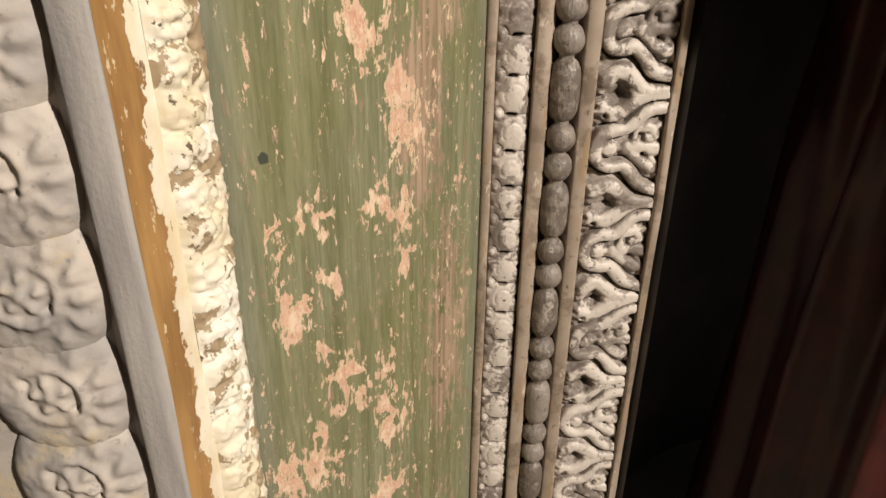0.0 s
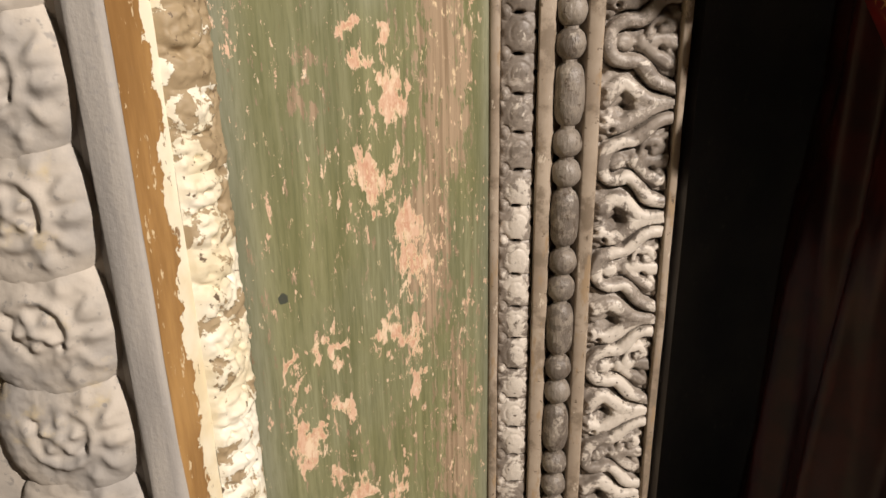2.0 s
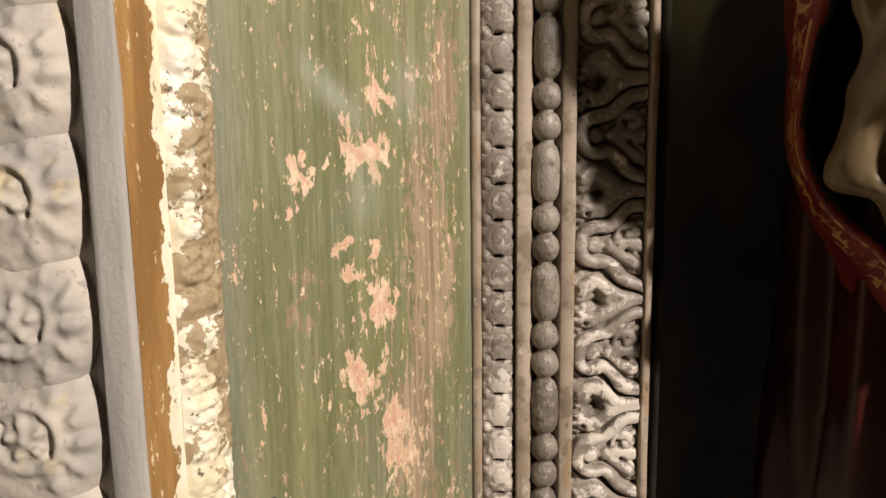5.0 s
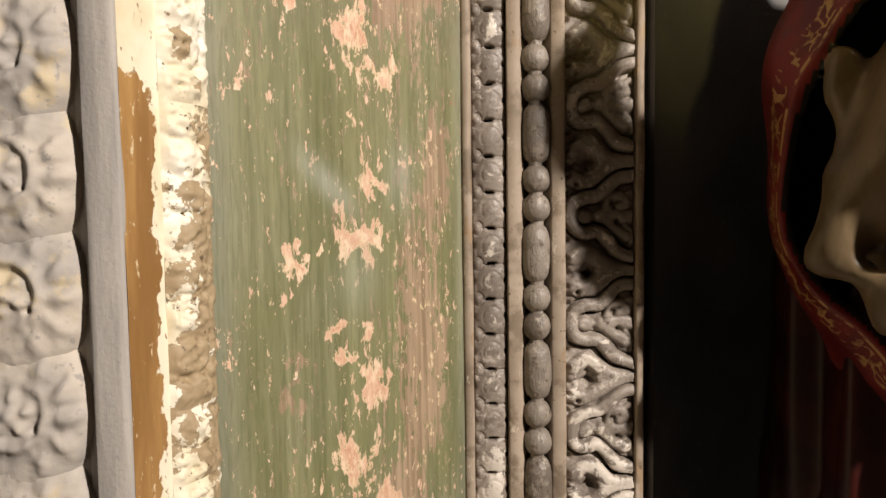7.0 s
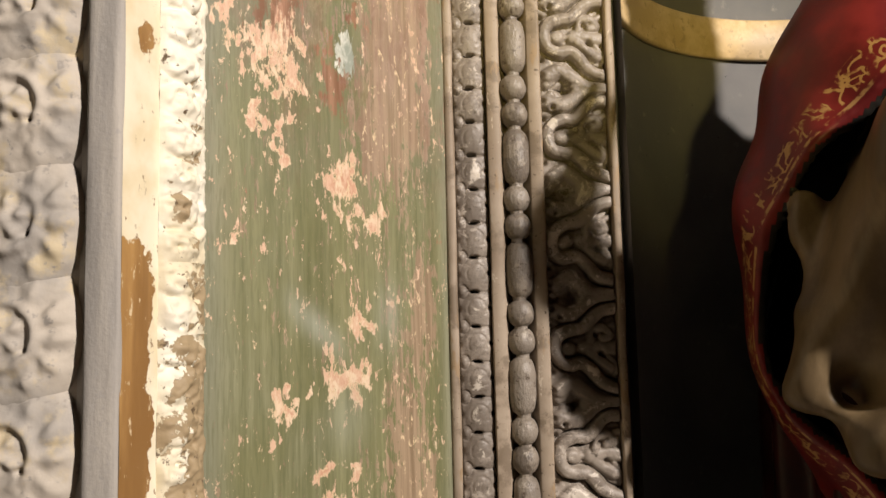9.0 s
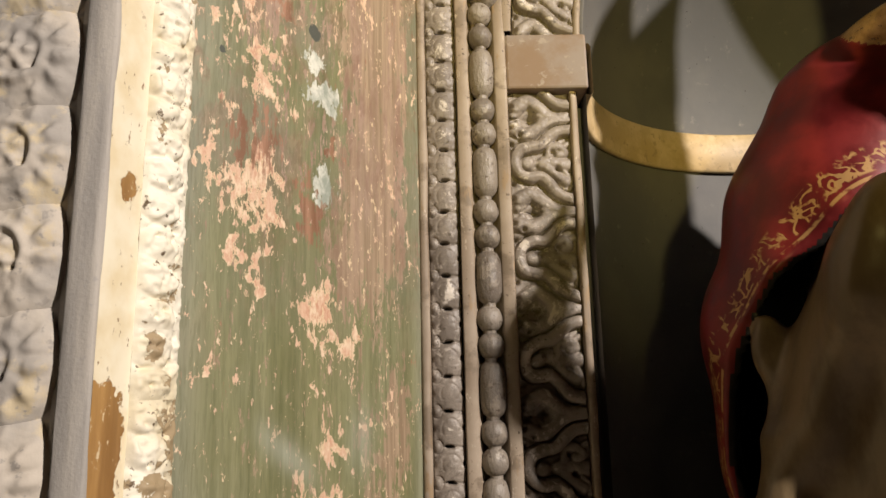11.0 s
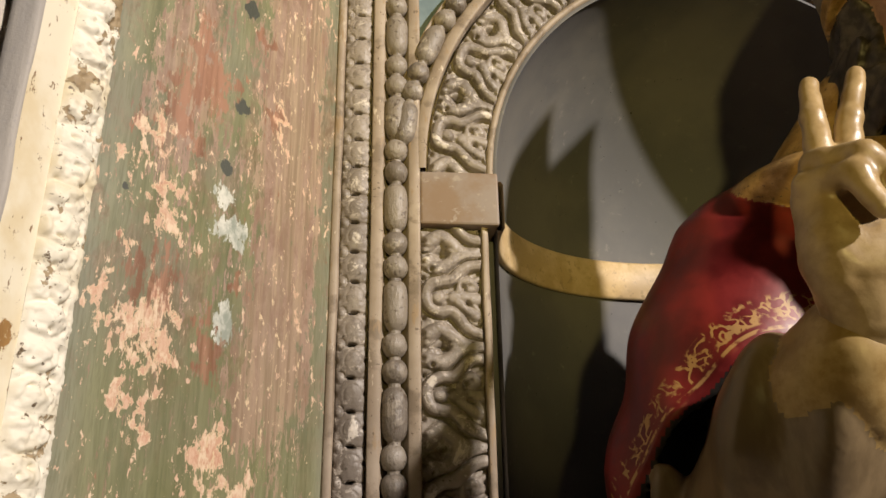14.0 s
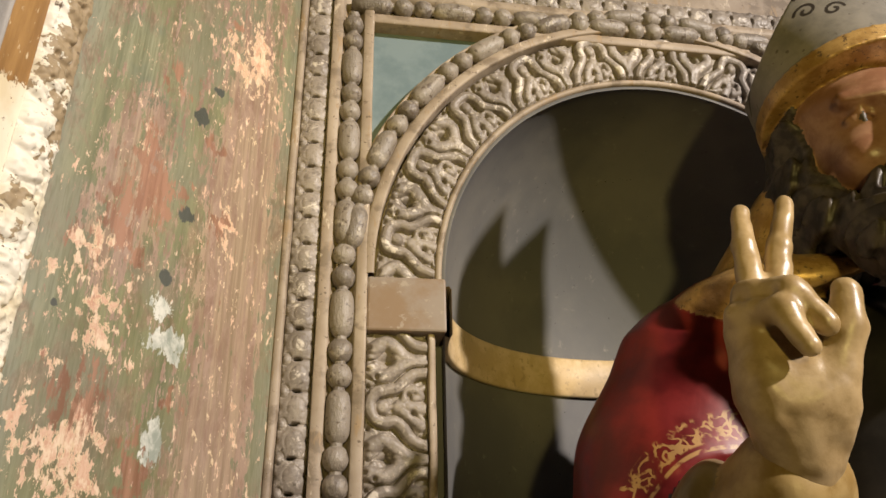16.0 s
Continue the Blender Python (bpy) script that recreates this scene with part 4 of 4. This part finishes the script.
def s_hair(p):
    d = ell(p, at_head(-0.020, 0, -0.005), (0.090, 0.092, 0.112), YAW)
    d = melt(d, ell(p, at_head(-0.010, 0, 0.046), (0.098, 0.098, 0.042), YAW), 0.02)
    d = np.maximum(d, (p - HC) @ FWD - 0.030)
    d = melt(d, chain(p, [(*at_head(0.012, 0.078, -0.020), 0.018), (*at_head(0.048, 0.064, -0.090), 0.026), (*at_head(0.092, 0.030, -0.130), 0.046), (*at_head(0.11, 0.0, -0.20), 0.035)]), 0.03)
    d = melt(d, chain(p, [(*at_head(0.035, -0.072, -0.015), 0.020), (*at_head(0.060, -0.060, -0.080), 0.030), (*at_head(0.092, -0.030, -0.130), 0.046)]), 0.03)
    d = melt(d, cap(p, at_head(0.100, 0.010, -0.046), at_head(0.082, 0.046, -0.076), 0.011, 0.013), 0.012)
    d = melt(d, chain(p, [(*at_head(-0.05, 0.05, -0.04), 0.06), (*at_head(-0.03, 0.06, -0.10), 0.055)]), 0.03)
    for s in (1, -1):
        d = np.minimum(d, chain(p, [(*at_head(0.078, 0.054 * s, 0.036), 0.0028), (*at_head(0.092, 0.034 * s, 0.044), 0.0040), (*at_head(0.096, 0.012 * s, 0.038), 0.0032)], 0.004) + 0.004)
        d = np.minimum(d, ell(p, at_head(0.0840, 0.034 * s, 0.0135), (0.0052, 0.0040, 0.0056)) + 0.002)
    curl = np.sin(p[..., 0] * 330 + 3.2 * np.sin(p[..., 2] * 62 + p[..., 1] * 40) + p[..., 2] * 60)
    return d - 0.0036 * curl - 0.0018 * ripple(p, 240)


def s_mitre(p):
    q = p - HC - 0.086 * UPV
    f, s, z = q @ FWD + 0.05 * q[..., 2], q @ SIDE, q[..., 2] - 0.20 * (q @ FWD) + 0.12 * (q @ SIDE)
    peak = 0.016 + 0.182 * np.clip(1 - np.abs(s) / 0.125, 0, 1) ** 0.9 - 0.12 * f * np.clip(z / 0.1, 0, 1)
    flare = 1 + 0.22 * np.clip(z / 0.10, 0, 1) - 0.10 * np.clip((z - 0.10) / 0.12, 0, 1)
    squash = 1 - 0.52 * np.clip(z / 0.24, 0, 1)
    d = (np.sqrt((f / (0.108 * squash)) ** 2 + ((s - 0.005) / (0.097 * flare)) ** 2) - 1) * 0.085
    valley = np.maximum(z - peak, -z - 0.008)
    notch = z - 0.080 - 2.0 * np.abs(f)
    return np.maximum(np.maximum(d, valley), notch) * 0.8


def s_band(p):
    q = p - HC - 0.086 * UPV
    f, s, z = q @ FWD + 0.22 * q[..., 2], q @ SIDE, q[..., 2] - 0.20 * (q @ FWD) + 0.12 * (q @ SIDE)
    d = (np.sqrt((f / 0.1130) ** 2 + ((s - 0.004) / 0.1020) ** 2) - 1) * 0.09
    return np.maximum(d, np.abs(z + 0.003) - 0.0120)


def s_open(p):
    """The opening of the cope in which the arm moves."""
    edge = -0.036 - 0.85 * np.abs(p[..., 2] - 1.12) ** 1.5
    return np.maximum(p[..., 1] - edge, (p[..., 2] - 1.44) * 0.6) * 0.85


def s_mantle(p):
    d = chain(p, [(0.745, -0.035, 1.545, 0.070), (0.706, -0.030, 1.484, 0.100), (0.656, -0.030, 1.37, 0.113), (0.627, -0.030, 1.24, 0.119), (0.632, -0.030, 1.12, 0.119), (0.665, -0.03, 1.00, 0.098)], 0.045)
    d = melt(d, chain(p, [(0.80, -0.03, 1.52, 0.10), (0.92, 0.0, 1.46, 0.11), (1.0, 0.02, 1.2, 0.12)], 0.05), 0.05)
    return d - 0.0035 * waves(p, (0.75, -0.65, 0.12), 62) * np.clip((1.50 - p[..., 2]) * 5, 0, 1) - 0.0012 * ripple(p, 45)


def s_cope(p):
    d = s_mantle(p)
    return np.maximum(np.maximum(d, -d - 0.013), -s_open(p))


def s_lining(p):
    d = chain(p, [(0.72, 0.0, 1.45, 0.07), (0.665, 0.02, 1.30, 0.088), (0.655, 0.03, 1.12, 0.088), (0.72, 0.03, 0.95, 0.09)], 0.06)
    d = melt(d, cap(p, (0.80, -0.03, 1.5), (0.80, 0.0, 0.9), 0.13, 0.15), 0.05)
    return d - 0.004 * waves(p, (0.8, -0.6, 0.1), 55, 1.0)


def s_fold(p):
    d = chain(p, [(0.537, -0.088, 1.25, 0.013), (0.515, -0.108, 1.15, 0.015), (0.514, -0.122, 1.075, 0.019), (0.552, -0.165, 1.035, 0.022), (0.62, -0.20, 1.02, 0.026), (0.70, -0.20, 1.03, 0.03)], 0.02)
    return d - 0.002 * ripple(p, 80)


def s_sleeve(p):
    d = chain(p, [(0.685, -0.03, 1.34, 0.070), (0.630, -0.135, 1.225, 0.082), (0.610, -0.215, 1.285, 0.066), (0.611, -0.236, 1.308, 0.055)], 0.05)
    d = melt(d, ell(p, (0.616, -0.118, 1.150), (0.096, 0.088, 0.122)), 0.04)
    d = melt(d, s_fold(p) + 0.003, 0.03)
    d = d - 0.0085 * waves(p, (0.62, -0.5, -0.45), 84, 0.5) - 0.001 * ripple(p, 60)
    return d


def s_cuff(p):
    d = chain(p, [(0.610, -0.228, 1.298, 0.061), (0.612, -0.262, 1.322, 0.052), (0.613, -0.284, 1.345, 0.042)], 0.01)
    return d - 0.0022 * waves(p, (0.7, 0.4, 0.5), 120)


def s_collar(p):
    d = ell(p, (0.800, -0.085, 1.560), (0.146, 0.130, 0.050))
    d = np.maximum(d, -(p[..., 2] - 1.515 - 0.35 * (p[..., 0] - 0.66)))
    return melt(d, cap(p, (0.80, -0.07, 1.58), (0.83, -0.11, 1.66), 0.085, 0.07), 0.02)


def s_chest(p):
    d = cap(p, (0.84, -0.12, 1.46), (0.80, -0.10, 0.95), 0.11, 0.13)
    return d - 0.006 * waves(p, (0.9, 0.4, 0.1), 60)


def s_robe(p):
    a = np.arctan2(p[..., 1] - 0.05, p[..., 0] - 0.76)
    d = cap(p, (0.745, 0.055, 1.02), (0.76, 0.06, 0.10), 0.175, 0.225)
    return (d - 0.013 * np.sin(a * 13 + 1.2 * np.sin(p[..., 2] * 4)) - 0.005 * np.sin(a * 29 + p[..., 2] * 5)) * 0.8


LAYERS = [s_hand, s_face, s_hair, s_mitre, s_band, s_cope, s_lining, s_sleeve, s_cuff, s_collar, s_chest, s_robe]


def flesh():
    n = Net("painted_flesh")
    a, b = n.noise(40, 5, 0.6), n.noise(160, 4)
    c = n.mix(n.step(a, 0.35, 0.65), (0.27, 0.185, 0.085), (0.40, 0.29, 0.155))
    c = n.mix(n.math("MULTIPLY", n.step(n.noise(120, 6, 0.7), 0.60, 0.72), 0.5), c, (0.20, 0.125, 0.06))
    n.bump(n.math("ADD", a, n.math("MULTIPLY", b, 0.4)), 0.25, 0.0015)
    return n.done(c, 0.36, spec=0.5)


def cope_red():
    """Red lacquer with a gilt scroll along its edge."""
    n = Net("red_lacquered_cope")
    a = n.noise(18, 5, 0.6)
    c = n.mix(n.step(a, 0.35, 0.68), (0.110, 0.008, 0.008), (0.22, 0.018, 0.016))
    d = n.attr("trim")
    curl = n.t.nodes.new("ShaderNodeTexVoronoi")
    curl.feature = "DISTANCE_TO_EDGE"
    curl.inputs["Scale"].default_value = 62
    warp = n.t.nodes.new("ShaderNodeVectorMath")
    warp.operation = "ADD"
    swirl = n.t.nodes.new("ShaderNodeTexNoise")
    swirl.inputs["Scale"].default_value = 38
    n.t.links.new(n.obj, swirl.inputs["Vector"])
    tame = n.t.nodes.new("ShaderNodeVectorMath")
    tame.operation = "SCALE"
    tame.inputs[3].default_value = 0.045
    n.t.links.new(swirl.outputs["Color"], tame.inputs[0])
    n.t.links.new(n.obj, warp.inputs[0])
    n.t.links.new(tame.outputs[0], warp.inputs[1])
    n.t.links.new(warp.outputs[0], curl.inputs["Vector"])
    lines = n.step(curl.outputs["Distance"], 0.08, 0.11, 1, 0)
    inside = n.math("MULTIPLY", n.step(d, 0.009, 0.011), n.step(d, 0.030, 0.034, 1, 0))
    edge = n.math("MULTIPLY", n.step(d, 0.0035, 0.0045), n.step(d, 0.0065, 0.0075, 1, 0))
    worn = n.step(n.noise(60, 5), 0.42, 0.54)
    gold = n.math("MULTIPLY", n.math("MAXIMUM", n.math("MULTIPLY", inside, lines), edge), worn)
    c = n.mix(gold, c, (0.46, 0.265, 0.095))
    n.bump(n.math("ADD", n.math("MULTIPLY", n.noise(75, 4), 0.5), a), 0.22, 0.0025)
    return n.done(c, n.step(a, 0.3, 0.7, 0.36, 0.50), spec=0.45)


M_SKIN, M_COPE = flesh(), cope_red()
M_FACE = simple("painted_face", (0.22, 0.105, 0.058), (0.34, 0.19, 0.115), 26, 0.33)
M_HAIR = simple("dark_carved_hair", (0.022, 0.017, 0.013), (0.075, 0.060, 0.048), 60, 0.45)


def mitre_silver():
    n = Net("silver_grey_mitre")
    a = n.noise(30, 6, 0.62)
    c = n.mix(n.step(a, 0.32, 0.68), (0.15, 0.14, 0.122), (0.235, 0.215, 0.185))
    c = n.mix(n.step(n.noise(95, 5), 0.64, 0.70), c, (0.10, 0.085, 0.07))
    c = n.mix(n.step(n.attr("scroll"), 0.0014, 0.0026, 1, 0), c, (0.035, 0.028, 0.022))
    n.bump(a, 0.3, 0.0015)
    return n.done(c, 0.42)


M_MITRE = mitre_silver()
M_TRIM = simple("old_gilding", (0.33, 0.185, 0.055), (0.52, 0.33, 0.12), 45, 0.35, 0.25, speck=(0.16, 0.10, 0.05))
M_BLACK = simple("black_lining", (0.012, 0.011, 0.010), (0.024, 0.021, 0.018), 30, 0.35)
M_ALB = simple("brownish_grey_alb", (0.125, 0.088, 0.047), (0.215, 0.155, 0.085), 22, 0.32, stretch=(1, 1, 0.4))
M_CUFF = simple("ochre_sleeve", (0.26, 0.165, 0.055), (0.38, 0.265, 0.11), 40, 0.36)
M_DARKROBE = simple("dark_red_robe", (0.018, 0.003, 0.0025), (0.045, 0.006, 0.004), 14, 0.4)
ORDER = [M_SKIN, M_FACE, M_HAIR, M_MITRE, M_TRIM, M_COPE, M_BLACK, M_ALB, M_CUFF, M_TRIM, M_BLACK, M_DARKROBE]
PALETTE = list(dict.fromkeys(ORDER))


def statue_pieces():
    jobs = [(LAYERS[:1], (0.53, -0.40, 1.30), (0.69, -0.22, 1.61), 0.0024),
            (LAYERS[1:5], (0.72, -0.36, 1.42), (1.02, -0.03, 1.99), 0.0028),
            (LAYERS[5:11], (0.45, -0.34, 0.86), (1.13, 0.22, 1.73), 0.0042),
            (LAYERS[11:], (0.47, -0.25, 0.09), (1.06, 0.36, 1.10), 0.0075)]
    verts, faces, mats = [], [], []
    base = 0
    for layers, lo, hi, h in jobs:
        v, q = nets(lambda p: np.min([g(p) for g in layers], 0), lo, hi, h)
        mid = v[q].mean(1)
        which = np.argmin([g(mid) for g in layers], 0)
        ids = np.array([PALETTE.index(ORDER[LAYERS.index(g)]) for g in layers])
        verts.append(v)
        faces.append(q + base)
        ids = ids[which]
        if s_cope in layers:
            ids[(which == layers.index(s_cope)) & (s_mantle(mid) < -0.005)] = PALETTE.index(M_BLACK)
        mats.append(ids)
        base += len(v)
    return np.concatenate(verts), np.concatenate(faces), np.concatenate(mats)


sv, sq, sm = statue_pieces()
me = mesh_of("statue", sv.tolist(), sq.tolist())
for m in PALETTE:
    me.materials.append(m)
if len(me.polygons) == len(sm):
    me.polygons.foreach_set("material_index", sm.astype(np.int32))
me.attributes.new("trim", "FLOAT", "POINT").data.foreach_set("value", np.ascontiguousarray(s_open(np.array([q.co[:] for q in me.vertices])), np.float32))
statue = new("statue", me)
tagged(statue, "painted wooden bishop statue in red cope, two fingers raised", "statue")


def scrolls(p):
    """Distance to the curls drawn on the mitre, in its own side and height."""
    q = p - HC - 0.086 * UPV
    s = np.arctan2(q @ SIDE, q @ FWD) * 0.095
    z = q[:, 2] - 0.20 * (q @ FWD) + 0.12 * (q @ SIDE)
    far = np.full(len(p), 1.0)
    for cs, cz, turn, size in ((0.150, 0.050, 1, 0.013), (0.118, 0.062, -1, 0.015), (0.140, 0.092, 1, 0.012), (0.108, 0.105, -1, 0.014), (0.058, 0.075, 1, 0.013), (0.030, 0.060, -1, 0.012)):
        pts = [(cs + turn * size * (1 - k / 22) * math.cos(0.42 * k), cz + size * (1 - k / 22) * math.sin(0.42 * k)) for k in range(18)]
        far = np.minimum(far, np.min([seg_dist(s, z, a, b) for a, b in zip(pts, pts[1:])], 0))
    stem = bent([(0.165, 0.025), (0.134, 0.055), (0.130, 0.09), (0.105, 0.14)])
    far = np.minimum(far, np.min([seg_dist(s, z, a, b) for a, b in zip(stem, stem[1:])], 0))
    for k in range(6):
        a = k * math.pi / 3 + 0.3
        far = np.minimum(far, seg_dist(s, z, (0.070 + 0.003 * math.cos(a), 0.115 + 0.003 * math.sin(a)), (0.070 + 0.014 * math.cos(a), 0.115 + 0.014 * math.sin(a))))
    return far


where = np.array([q.co[:] for q in me.vertices])
me.attributes.new("scroll", "FLOAT", "POINT").data.foreach_set("value", np.ascontiguousarray(scrolls(where), np.float32))
